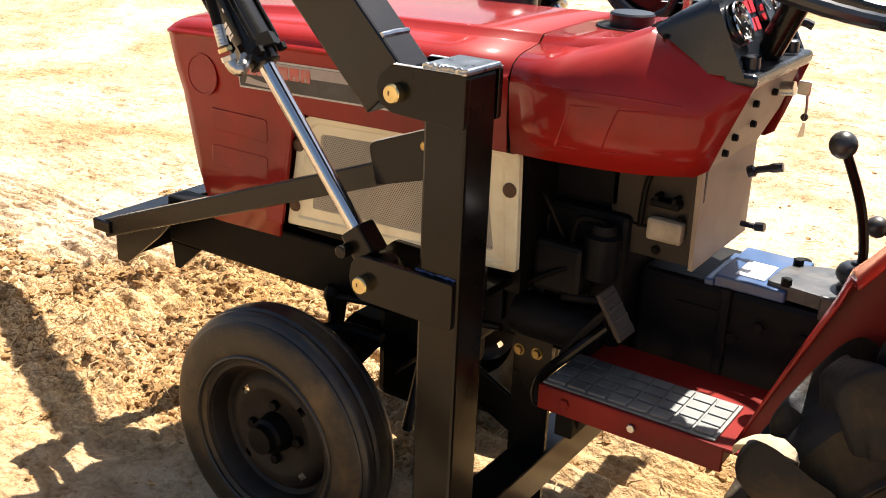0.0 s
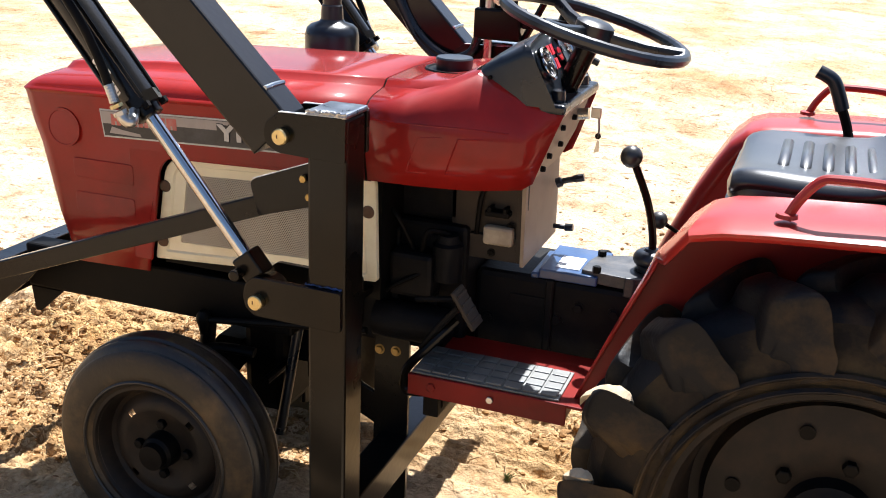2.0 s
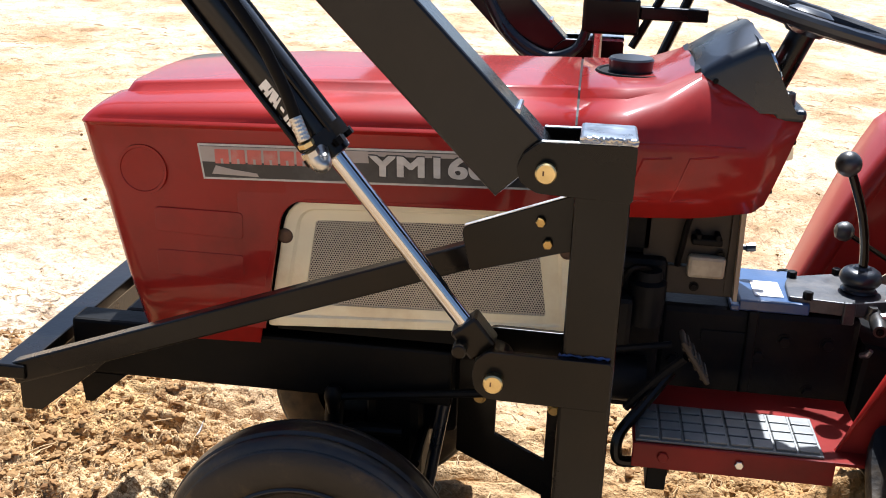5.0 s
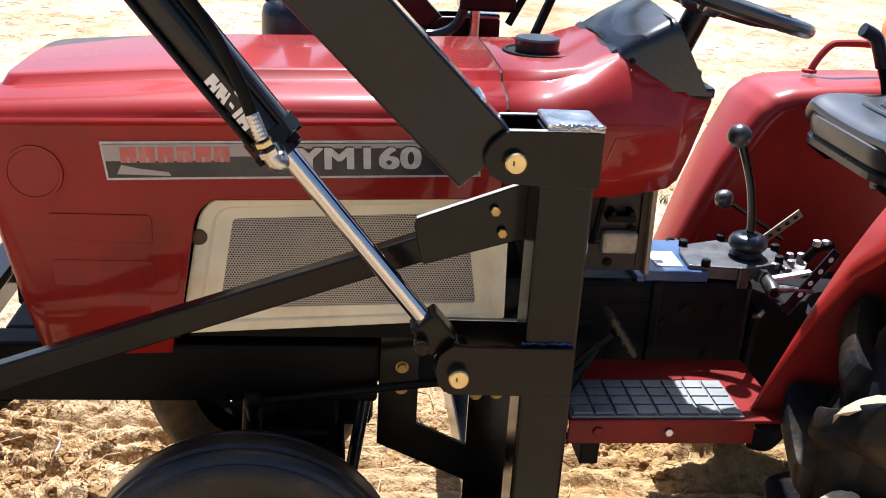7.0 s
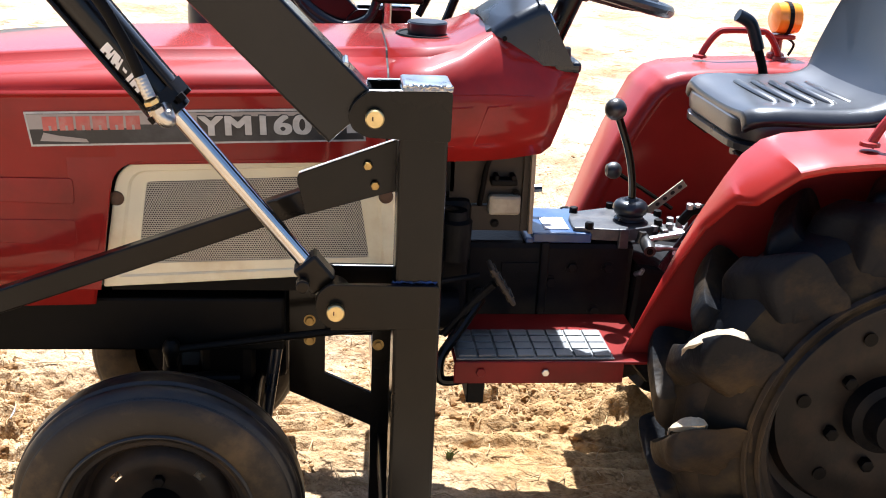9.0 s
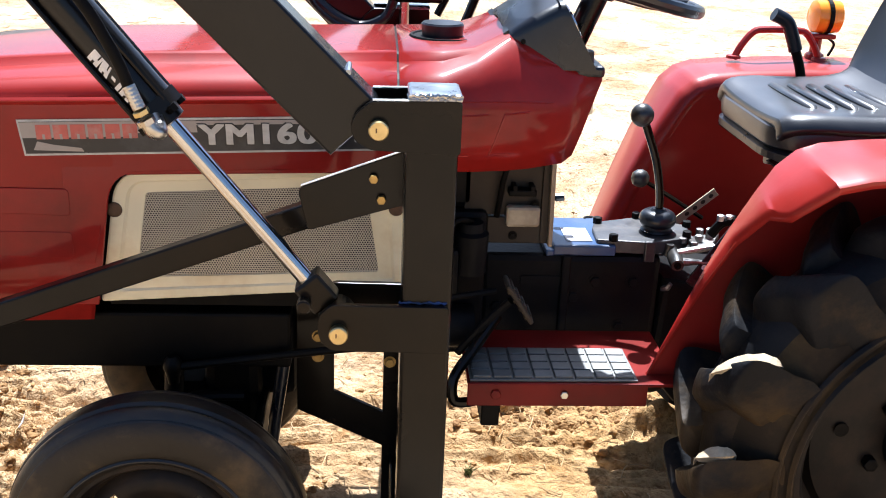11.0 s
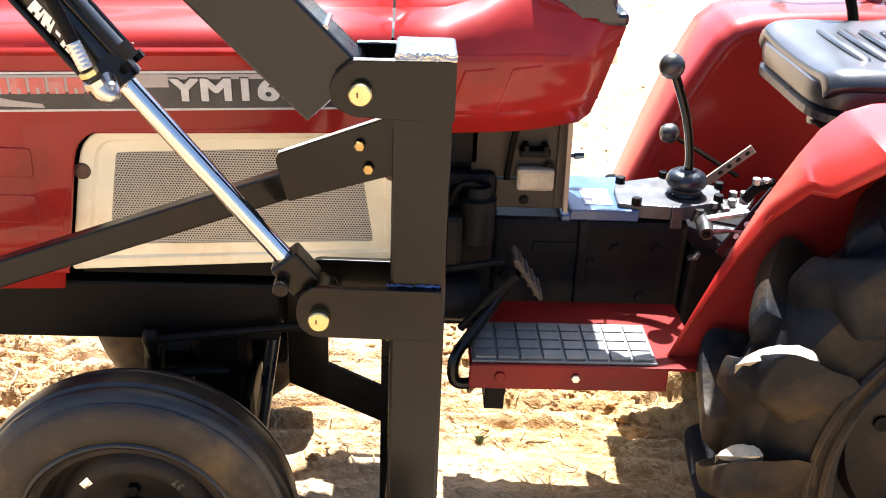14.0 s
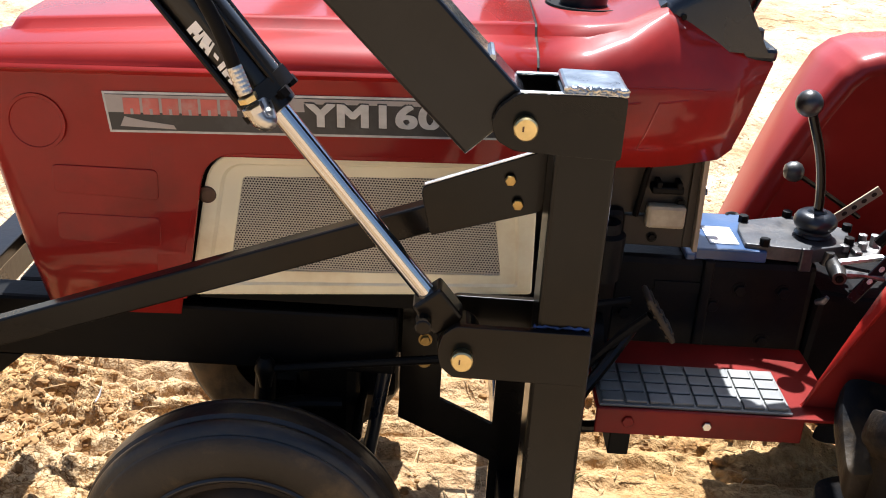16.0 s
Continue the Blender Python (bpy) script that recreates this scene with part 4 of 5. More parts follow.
lev2 = part("range_lever", sweep([(0.518, 0.125, 0.691), (0.58, 0.148, 0.652), (0.66, 0.172, 0.60)], 0.0045, 8), BLACK, tractor, "thin range lever with ball knob")
part("knob", lathe([(-0.018, 0), (-0.014, 0.012), (-0.006, 0.017), (0.004, 0.018), (0.012, 0.014), (0.017, 0.006), (0.018, 0)], (0.511, 0.123, 0.695), "x", 20), KNOB, lev2, smooth=True)


def slotted_lever(p, q, w, y, bar_material, slot_material):
    """A flat lever bar with a row of pale oval slots."""
    a, b2 = Vector(p), Vector(q)
    d = (b2 - a).normalized()
    nn = Vector((-d.y, d.x))
    bar = part("slotted_lever", plate([tuple(a - nn * w), tuple(b2 - nn * w), tuple(b2 + nn * w), tuple(a + nn * w)], y, y + 0.004, 0.001), bar_material, tractor, "flat worn lever bar with oval slots")
    for k in range(4):
        m0 = a.lerp(b2, 0.30 + 0.19 * k)
        oval = [tuple(m0 + d * (0.005 * math.cos(g)) + nn * (w * 0.42 * math.sin(g))) for g in (math.tau * i / 12 for i in range(12))]
        part("slot", plate(oval, y - 0.0012, y, 0), slot_material, bar)


slotted_lever((0.588, 0.606), (0.664, 0.672), 0.0085, 0.118, IVORY, GREYPANEL)
slotted_lever((0.562, 0.562), (0.636, 0.676), 0.0095, -0.095, PLASTIC, WHITE)
quadrant = part("quadrant", deck(rounded([(0.556, -0.062), (0.612, -0.040), (0.650, 0.030), (0.592, 0.012)], 0.006, 3), 0.606, 0.618), GREASY, tractor, "greasy worn linkage quadrant")
part("rib", box(0.570, 0.584, -0.052, 0.012, 0.618, 0.627, 0.003), GREASY, quadrant)
part("blade", plate([(0.540, 0.612), (0.606, 0.627), (0.606, 0.632), (0.540, 0.619)], -0.078, -0.066, 0.001), EDGE, quadrant, "bright worn edge of the linkage")
for x, y, h in ((0.562, -0.030, 0.010), (0.594, -0.020, 0.012), (0.620, 0.000, 0.018), (0.604, 0.010, 0.014)):
    part("linkage_bolt", lathe([(0, 0.0075), (h, 0.0075), (h + 0.001, 0.005)], (x, y, 0.618), "z", 6), GREASY, quadrant)
part("selector_lug", sweep(curve_points([(0.606, -0.046, 0.640), (0.622, -0.050, 0.664), (0.648, -0.052, 0.672)]), 0.009, 10), BLACK_DULL, quadrant, smooth=True)
for x in (0.618, 0.634):
    part("linkage_bolt", lathe([(0, 0.007), (0.010, 0.007), (0.011, 0.005)], (x, -0.052, 0.670), "z", 8), EDGE, quadrant)
joint = part("linkage_joint", sweep([(0.535, -0.100, 0.600), (0.537, -0.084, 0.602), (0.538, -0.062, 0.604), (0.540, -0.030, 0.608)], [0.011, 0.0135, 0.0125, 0.010], 18), KNOB, tractor, "worn cast linkage joint with a rod", smooth=True)
part("boss", sweep([(0.530, -0.045, 0.600), (0.533, -0.047, 0.622)], [0.010, 0.008], 14), KNOB, joint, smooth=True)
part("bore", lathe([(0.0, 0.0065), (-0.002, 0.0065), (-0.002, 0.004), (0.001, 0.0)], (0.5345, -0.1005, 0.600), sides=16), BLACK_DULL, joint)
part("linkage_rod", sweep([(0.542, -0.086, 0.602), (0.575, -0.090, 0.604), (0.606, -0.096, 0.602)], [0.0085, 0.0048, 0.0042], 10), GREASY, joint, smooth=True)
part("drain_cock", sweep([(0.524, -0.058, 0.538), (0.532, -0.066, 0.544), (0.536, -0.070, 0.553)], [0.005, 0.006, 0.004], 8), GREASY, tractor)

part("frame_rail", box(-0.79, -0.140, -0.205, -0.150, 0.445, 0.545, 0.006), BLACK_DULL, tractor, "black steel frame rail")
part("frame_rail", box(-0.79, 0.02, 0.150, 0.205, 0.445, 0.545, 0.006), BLACK_DULL, tractor, "black steel frame rail")
part("front_bolster", box(-0.72, -0.62, -0.15, 0.15, 0.43, 0.545, 0.008), BLACK_DULL, tractor)
part("belly", box(-0.60, -0.25, -0.12, 0.12, 0.42, 0.56, 0.01), CAST, tractor)
part("hanging_tab", plate([(-0.785, 0.445), (-0.70, 0.445), (-0.765, 0.388), (-0.778, 0.388)], -0.203, -0.195, 0.001), BLACK_DULL, tractor)


# wheels
def dusty_sides(tyre, c, r_edge, material):
    """Brown dust dried on the sidewalls, inside the tread's edge."""
    tyre.data.materials.append(material)
    for f in tyre.data.polygons:
        if math.hypot(f.center.x - c.x, f.center.z - c.z) < r_edge:
            f.material_index = 1


def front_wheel(x, y, z, s):
    c = Vector((x, y, z))
    wheel = tagged(new("front_wheel"), "ribbed front tyre on a dusty dark rim")
    wheel.parent = tractor
    R, W = 0.238, 0.112
    rim_r, r0, prof = 0.138, 0.180, []
    for k in range(61):
        th = radians(-142 + 284 * k / 60)
        u, v = math.sin(th), math.cos(th)
        h = W / 2 * math.copysign(abs(u) ** 0.78, u)
        r = r0 + ((R - r0) * v ** 0.80 if v > 0 else (r0 - rim_r) * v / math.cos(radians(38)))
        r -= 0.005 * sum(math.exp(-((abs(h) - g) / 0.0022) ** 2) for g in (0.020, 0.041))
        prof.append((h, r))
    tyre = part("tyre", lathe(prof, c, sides=96, cap=False), RUBBER, wheel, "dusty black ribbed tyre", smooth=True)
    dusty_sides(tyre, c, 0.219, RUBBER_SIDE)
    for r in (0.158,):
        part("sidewall_bead", lathe([(s * W * 0.485, r + 0.004), (s * W * 0.508, r + 0.001), (s * W * 0.508, r - 0.001), (s * W * 0.485, r - 0.004)], c, sides=96, cap=False), RUBBER, tyre, smooth=True)
    rp = [(0.040, 0.150), (0.046, 0.147), (0.046, 0.140), (0.036, 0.132), (0.012, 0.126), (0.006, 0.118), (0.018, 0.106), (0.020, 0.100), (0.0215, 0.094), (0.022, 0.088), (0.021, 0.082), (0.014, 0.065), (0.012, 0.045), (0.012, 0.0)]
    rim = part("rim", lathe([(s * h, r) for h, r in rp], c, sides=72, cap=False), RIM, wheel, "dusty dark steel rim with four bolts", smooth=True)
    part("hub", lathe([(s * 0.010, 0.038), (s * 0.040, 0.034), (s * 0.046, 0.028), (s * 0.060, 0.026), (s * 0.062, 0.0)], c, sides=28), BLACK_DULL, rim, smooth=True)
    cut = bmesh.new()
    cut.from_mesh(rim.data)
    gone = [f for f in cut.faces if any((f.calc_center_median() - c - Vector((0.094 * math.cos(a), f.calc_center_median().y - c.y, 0.094 * math.sin(a)))).length < 0.0092 for a in (radians(45 + 90 * q) for q in range(4)))]
    bmesh.ops.delete(cut, geom=gone, context="FACES")
    cut.to_mesh(rim.data)
    cut.free()
    for k in range(4):
        a = radians(90 * k)
        part("wheel_nut", lathe([(s * 0.012, 0.010), (s * 0.024, 0.010), (s * 0.025, 0.008)], c + Vector((0.055 * math.cos(a), 0, 0.055 * math.sin(a))), sides=6), BLACK_DULL, rim)


front_wheel(-0.338, -0.357, 0.235, -1)
front_wheel(-0.362, 0.325, 0.210, 1)


def rear_wheel(s):
    c = Vector((0.886 if s < 0 else 0.916, s * 0.386, 0.412))
    wheel = tagged(new("rear_wheel"), "large muddy rear tyre with deep lugs")
    wheel.parent = tractor
    R, W, r0 = 0.378, 0.208, 0.245
    prof = [(-w, r) for w, r in ((0.36, r0), (0.44, r0 + 0.012), (0.470, r0 + 0.034), (0.435, r0 + 0.056), (0.365, r0 + 0.082), (0.30, r0 + 0.104), (0.23, r0 + 0.120), (0.14, R - 0.003))]
    prof = [(W * w, r) for w, r in prof + [(0, R)] + [(-w, r) for w, r in prof[::-1]]]
    tyre = part("tyre", lathe(prof, c, sides=96, cap=False), RUBBER_MUD, wheel, "muddy black tyre with deep chevron lugs", smooth=True)
    dusty_sides(tyre, c, 0.352, MUD_SIDE)
    # one lug: a scalloped bar from low on the sidewall over the shoulder to past the middle of the tread, with a
    # steep upper ledge and a face that falls away gently; rows are axial place, ledge in degrees, foot and top radius
    n = 14
    rows_of = ((0.462, 8.0, -0.108, -0.098), (0.482, 4.0, -0.104, -0.078), (0.496, 0.8, -0.100, -0.048), (0.503, -0.6, -0.092, -0.014), (0.502, -0.4, -0.086, 0.012), (0.488, 0.7, -0.080, 0.025),
               (0.42, 2.4, -0.070, 0.029), (0.30, 5.4, -0.044, 0.030), (0.12, 9.4, -0.014, 0.030), (-0.02, 11.4, -0.012, 0.030), (-0.06, 12.0, -0.012, 0.022))
    outline = ((-1.0, 0.0, 0.0), (-0.6, 0.5, 0.0), (-0.2, 0.92, 0.0), (0.7, 1.0, 0.0), (3.2, 1.0, 0.006), (6.5, 0.97, 0.020), (10.0, 0.88, 0.050), (13.0, 0.55, 0.085), (16.5, 0.0, 0.120))
    rs = random.Random(12)
    for side_ in (-1, 1):
        for k in range(n):
            a0 = 150.0 + 360 / n * (k + (0.5 if side_ != s else 0.0))
            rows = []
            for h, up, foot, top in rows_of:
                row = []
                wob = rs.uniform(-0.0015, 0.0015)
                for da, q, fall in outline:
                    wide = 0.64 + 0.36 * min(1, max(0, (h - 0.25) / 0.2))
                    ang, rr = radians(a0 + up + da * wide * (0.62 if up > 3 and h > 0.45 else 1.0)), R + foot + (top - foot) * q + wob
                    row.append(c + Vector((rr * math.cos(ang), side_ * W * (h - fall * min(1, max(0, (h - 0.12) / 0.3))), rr * math.sin(ang))))
                rows.append(row)
            # finer rings along and across, so that the lug reads as moulded rubber
            along = [curve_points(col, 3) for col in zip(*rows)]
            rings = []
            for ring in zip(*along):
                ring = list(ring)
                rings.append(curve_points([ring[-1]] + ring + ring[:2], 2)[2:2 + 2 * len(ring)])
            bm = loft(rings, closed=True, caps=True)
            part("lug", bm, RUBBER_MUD, tyre, smooth=True)
    if s < 0:
        # mud dried on two of the lugs' upper ledges, its pale colour painting the sun there
        for (a_in, r_in, y_in), (a_out, r_out, y_out), arch, deep in (((159.4, 0.418, 0.446), (149.2, 0.352, 0.490), 0.010, 0.024), ((177.8, 0.404, 0.466), (174.4, 0.352, 0.491), 0.007, 0.020)):
            back, front, low = [], [], []
            for k in range(15):
                u = k / 14
                a, r, y = radians(a_in + (a_out - a_in) * (0.35 * u + 0.65 * math.sin(u * math.pi / 2))), r_in + (r_out - r_in) * u, y_in + (y_out - y_in) * math.sin(u * math.pi / 2)
                swell = math.sin(math.pi * u) ** 0.55
                p = c + Vector((r * math.cos(a), -(y - 0.386), r * math.sin(a)))
                out = Vector((math.cos(a) * 0.25, -0.80, -0.28)).normalized()
                wob = rs.uniform(-0.0012, 0.0012)
                top = p + Vector((0, 0.006, arch * swell + 0.003 + wob))
                back.append(top - out * deep * 0.55 * swell)
                front.append(top + out * (deep * 0.45 * swell + wob))
                low.append(top + out * deep * 0.40 * swell + Vector((0, 0.006, -0.014 * swell - 0.002)))
            inner = [q + Vector((0, 0.004, -0.016)) for q in back]
            part("sunlit_mud_cake", loft([list(q) for q in zip(back, front, low, inner)], closed=True, caps=True), SUNLIT_MUD, tyre, "dried mud on a tyre lug, coloured pale as if sunlit")
    for r in (0.262, 0.285):
        part("sidewall_bead", lathe([(s * W * 0.485, r + 0.005), (s * W * 0.512, r + 0.001), (s * W * 0.512, r - 0.001), (s * W * 0.485, r - 0.005)], c, sides=96, cap=False), RUBBER_MUD, tyre, smooth=True)
    rp = [(0.070, 0.250), (0.078, 0.247), (0.078, 0.238), (0.062, 0.228), (0.030, 0.222), (-0.02, 0.215), (-0.025, 0.200), (-0.005, 0.190), (0.000, 0.150), (0.004, 0.120), (-0.006, 0.085), (-0.006, 0.0)]
    rim = part("rim", lathe([(s * h, r) for h, r in rp], c, sides=72, cap=False), RIM, wheel, "dusty dark steel rim", smooth=True)
    part("hub", lathe([(s * -0.006, 0.070), (s * 0.020, 0.066), (s * 0.026, 0.05), (s * 0.06, 0.042), (s * 0.065, 0.0)], c, sides=32), CAST, rim, smooth=True)
    for k in range(6):
        a = radians(20 + 60 * k)
        part("wheel_nut", lathe([(0, 0.012), (s * 0.016, 0.012), (s * 0.017, 0.009)], c + Vector((0.098 * math.cos(a), s * -0.002, 0.098 * math.sin(a))), sides=6), BLACK_DULL, rim)
        a += radians(30)
        # dark discs on the rim paint the shade of its holes
        part("rim_hole", lathe([(s * 0.002, 0.012), (s * 0.0045, 0.012), (s * 0.0045, 0)], c + Vector((0.150 * math.cos(a), 0, 0.150 * math.sin(a))), sides=18), BLACK_DULL, rim)


rear_wheel(-1)
rear_wheel(1)

# front axle and steering links
axle = tagged(new("front_axle"), "black front axle with steering links")
axle.parent = tractor
part("beam", loft([[(-0.333 + dx, y, z + dz) for dx, dz in ((-0.03, -0.03), (0.03, -0.03), (0.03, 0.03), (-0.03, 0.03))] for y, z in ((-0.27, 0.30), (-0.12, 0.345), (0.12, 0.345), (0.27, 0.30))], closed=True, caps=True), BLACK_DULL, axle)
for s in (-1, 1):
    part("king_pin", sweep([(-0.333, s * 0.262, 0.22), (-0.333, s * 0.262, 0.40)], 0.024, 16), BLACK_DULL, axle, smooth=True)
    part("spindle", sweep([(-0.333, s * 0.25, 0.252), (-0.333, s * 0.34, 0.252)], 0.022, 14), BLACK_DULL, axle, smooth=True)
    part("steering_arm", sweep(curve_points([(-0.333, s * 0.255, 0.40), (-0.29, s * 0.23, 0.405), (-0.22, s * 0.215, 0.40)]), 0.014, 10, flat=0.7), BLACK_DULL, axle, smooth=True)
part("tie_rod", sweep([(-0.197, -0.215, 0.340), (-0.197, 0.215, 0.344)], 0.009, 10), BLACK_DULL, axle, smooth=True)
part("drag_link", sweep([(-0.330, -0.222, 0.455), (-0.20, -0.222, 0.472), (-0.09, -0.222, 0.486), (0.03, -0.222, 0.50)], 0.0068, 10), BLACK_DULL, axle, smooth=True)
part("ball_joint", lathe([(-0.03, 0.009), (-0.012, 0.012), (0, 0.016), (0.012, 0.014), (0.02, 0.008)], (-0.333, -0.222, 0.455), "z", 16), BLACK_DULL, axle, smooth=True)
part("steering_post", sweep([(-0.335, -0.200, 0.44), (-0.338, -0.21, 0.37)], 0.016, 12), BLACK_DULL, axle, smooth=True)
part("strut", sweep([(-0.206, -0.02, 0.42), (-0.212, -0.01, 0.20)], 0.018, 10, flat=0.6), BLACK, axle, smooth=True)
part("strut", sweep([(-0.155, -0.15, 0.44), (-0.19, -0.17, 0.20)], 0.011, 12), PLASTIC, axle, smooth=True)
part("axle_pivot", box(-0.30, -0.20, -0.13, 0.13, 0.22, 0.44, 0.02), BLACK_DULL, axle)

# foot boards
def foot_board(s):
    fb = tagged(new("foot_board"), "red foot board with a black ribbed rubber mat")
    fb.parent = tractor
    x0, x1, yo, yi = 0.150, 0.446, 0.302, 0.095

    def bx(a, b, c, d, e, f, bev=0.002):
        return box(a, b, min(s * c, s * d), max(s * c, s * d), e, f, bev)
    part("board", bx(x0, 0.50, yo, yi, 0.464, 0.470), RED_BOARD, fb)
    part("lip", bx(x0, x1, yo + 0.002, yo - 0.004, 0.430, 0.471), RED_BOARD, fb)
    part("lip", bx(x1 - 0.004, x1, yo, yi, 0.440, 0.4635), RED_BOARD, fb)
    matp = part("rubber_mat", bx(x0 + 0.004, 0.430, yo - 0.005, 0.178, 0.4704, 0.4745, 0.001), MAT_RUB, fb, "black rubber mat with raised square blocks")
    nx, ny = 8, 4
    wx, wy = (0.430 - x0 - 0.010) / nx, (yo - 0.010 - 0.182) / ny
    for i in range(nx):
        for j in range(ny):
            a, b = x0 + 0.007 + i * wx, 0.183 + j * wy
            part("mat_block", bx(a + 0.002, a + wx - 0.002, b + 0.002, b + wy - 0.002, 0.4735, 0.4785, 0.0012), MAT_RUB, matp)
    bolt((0.308, s * (yo + 0.002), 0.452), 0.007, 0.004, fb, STEEL, way=s, washer=False)
    bolt((0.196, s * (yo + 0.002), 0.452), 0.009, 0.003, fb, RED_BOARD, way=s, washer=False)
    part("bracket", bx(0.176, 0.206, 0.29, 0.22, 0.385, 0.4635), BLACK_DULL, fb)
    part("bracket", bx(0.262, 0.290, 0.27, 0.10, 0.415, 0.4635, 0.004), BLACK_DULL, fb)
    part("hook", sweep(curve_points([(0.205, s * 0.27, 0.43), (0.207, s * 0.27, 0.405), (0.202, s * 0.27, 0.395)]), 0.003, 6), BLACK_DULL, fb)


foot_board(-1)
foot_board(1)
part("clutch_pedal", sweep(curve_points([(0.140, -0.21, 0.480), (0.185, -0.225, 0.545), (0.220, -0.238, 0.588)]), 0.007, 8), CAST, tractor, "worn pedal arm and pad", smooth=True)
pad_turn = Matrix.Translation((0.233, -0.232, 0.588)) @ Vector((0.055, 0, -0.082)).to_track_quat("Z", "Y").to_matrix().to_4x4()
pad = part("pedal_pad", box(-0.026, 0.026, -0.004, 0.004, -0.040, 0.040, 0.003, pad_turn), GREYPANEL, tractor, "worn grey pedal pad with cross ribs")
for k in range(4):
    part("rib", box(-0.022, 0.022, -0.0065, 0.0065, -0.030 + 0.018 * k, -0.024 + 0.018 * k, 0.001, pad_turn), GREYPANEL, pad)
part("pedal_rod", sweep([(0.110, -0.17, 0.56), (0.205, -0.165, 0.575)], 0.006, 8), CAST, tractor)
part("hydraulic_hose", sweep(curve_points([(0.205, -0.20, 0.545), (0.165, -0.235, 0.50), (0.132, -0.26, 0.46), (0.130, -0.27, 0.425), (0.150, -0.27, 0.418), (0.20, -0.25, 0.42)]), 0.009, 10), BLACK, tractor, "black hydraulic hose loop", smooth=True)


# mudguards
def mudguard(s):
    g = tagged(new("mudguard"), "red steel mudguard over the rear tyre")
    g.parent = tractor
    path = [(0.444, 0.452), (0.470, 0.520), (0.520, 0.647), (0.556, 0.728), (0.592, 0.795), (0.616, 0.834), (0.645, 0.860), (0.680, 0.872), (0.74, 0.878), (0.88, 0.886), (1.05, 0.886), (1.18, 0.86), (1.27, 0.78), (1.33, 0.66)]
    wide = [0.004, 0.009, 0.024, 0.044, 0.100, 0.142, 0.198, 0.198, 0.198, 0.198, 0.198, 0.198, 0.198, 0.198]
    if s > 0:
        wide = [0.10, 0.12, 0.15, 0.17, 0.185, 0.198, 0.198, 0.198, 0.198, 0.198, 0.198, 0.198, 0.198, 0.198]
    lead = [(0, 0), (0, 0), (0, 0), (-0.003, 0), (-0.016, -0.004), (-0.024, -0.032), (-0.016, 0.002), (-0.006, 0), (0, 0), (0, 0), (0, 0), (0, 0), (0, 0), (0, 0)]
    if s > 0:
        lead = [(0, 0)] * len(path)
    yi = 0.262
    rows, wall = [], []
    for k, ((x, z), w, (o, d)) in enumerate(zip(path, wide, lead)):
        q = min(0.010, w * 0.3)
        t = (Vector(path[min(k + 1, len(path) - 1)]) - Vector(path[max(k - 1, 0)])).normalized()
        r = 0.034 if s > 0 else 0.004
        rows.append([(x + t.y * r * b, s * (yi + r * a), z - t.x * r * b) for a, b in ((0.0, 1.0), (0.08, 0.62), (0.30, 0.28), (0.62, 0.07), (1.0, 0.0))]
                    + [(x + o * 0.45, s * (yi + w * 0.5), z + d * 0.4 + q * 0.2), (x + o, s * (yi + w - q), z + d), (x + o + 0.002, s * (yi + w), z + d - q * 0.5), (x + o + 0.004, s * (yi + w), z + d - q * 1.5)])
        wall.append((x + t.y * r, z - t.x * r))
    fine = []
    for a, b in zip(rows, rows[1:]):
        for t in (0.0, 0.25, 0.5, 0.75):
            fine.append([tuple(Vector(p).lerp(Vector(q), t)) for p, q in zip(a, b)])
    fine.append(rows[-1])
    top = part("cover", loft(fine), RED_DUSTY, g, "red steel mudguard top", smooth=True, open_up=True)
    sol = top.modifiers.new("thickness", "SOLIDIFY")
    sol.thickness, sol.offset = 0.003, -1
    outline = wall + [(1.33, 0.56), (1.1, 0.50), (0.56, 0.445)]
    part("inner_wall", plate(outline, s * yi, s * (yi + 0.004), 0), RED_INNER_SHADE if s < 0 else RED_DUSTY, g)
    # grab rail
    x0, x1, y, z = 0.757, 0.945, s * (0.390 if s > 0 else 0.408), 0.886
    rail = part("grab_rail", sweep(curve_points([(x0, y, z), (x0 + 0.014, y, z + 0.030), (x0 + 0.036, y, z + 0.058), (x0 + 0.06, y, z + 0.064), (x1 - 0.06, y, z + 0.064), (x1 - 0.036, y, z + 0.058), (x1 - 0.014, y, z + 0.030), (x1, y, z)], 4), 0.0075, 10), RED_DUSTY, g, "bent red grab rail", smooth=True)
    for x in (x0, x1):
        part("rail_foot", lathe([(0, 0.016), (0.006, 0.015), (0.007, 0.009)], (x, y, z + 0.002), "z", 14), RED_DUSTY, rail)


mudguard(-1)
mudguard(1)
beacon = tagged(new("indicator_lamp"), "amber indicator lamp on a red bracket")
beacon.parent = tractor
part("bracket", box(0.928, 0.985, 0.41, 0.45, 0.930, 0.940, 0.003), RED_DUSTY, beacon)
part("stem", sweep([(0.950, 0.43, 0.884), (0.950, 0.43, 0.895), (0.950, 0.43, 0.900), (0.950, 0.43, 0.934)], [0.022, 0.020, 0.012, 0.012], 14), RED_DUSTY, beacon)
part("lens", lathe([(-0.032, 0.024), (-0.026, 0.034), (0.0, 0.036), (0.026, 0.034), (0.032, 0.024)], (0.962, 0.43, 0.976), "x", 28), AMBER, beacon, "amber plastic lens", smooth=True)
part("lens_band", lathe([(-0.005, 0.0375), (0.005, 0.0375)], (0.962, 0.43, 0.976), "x", 28, cap=False), BLACK_DULL, beacon)
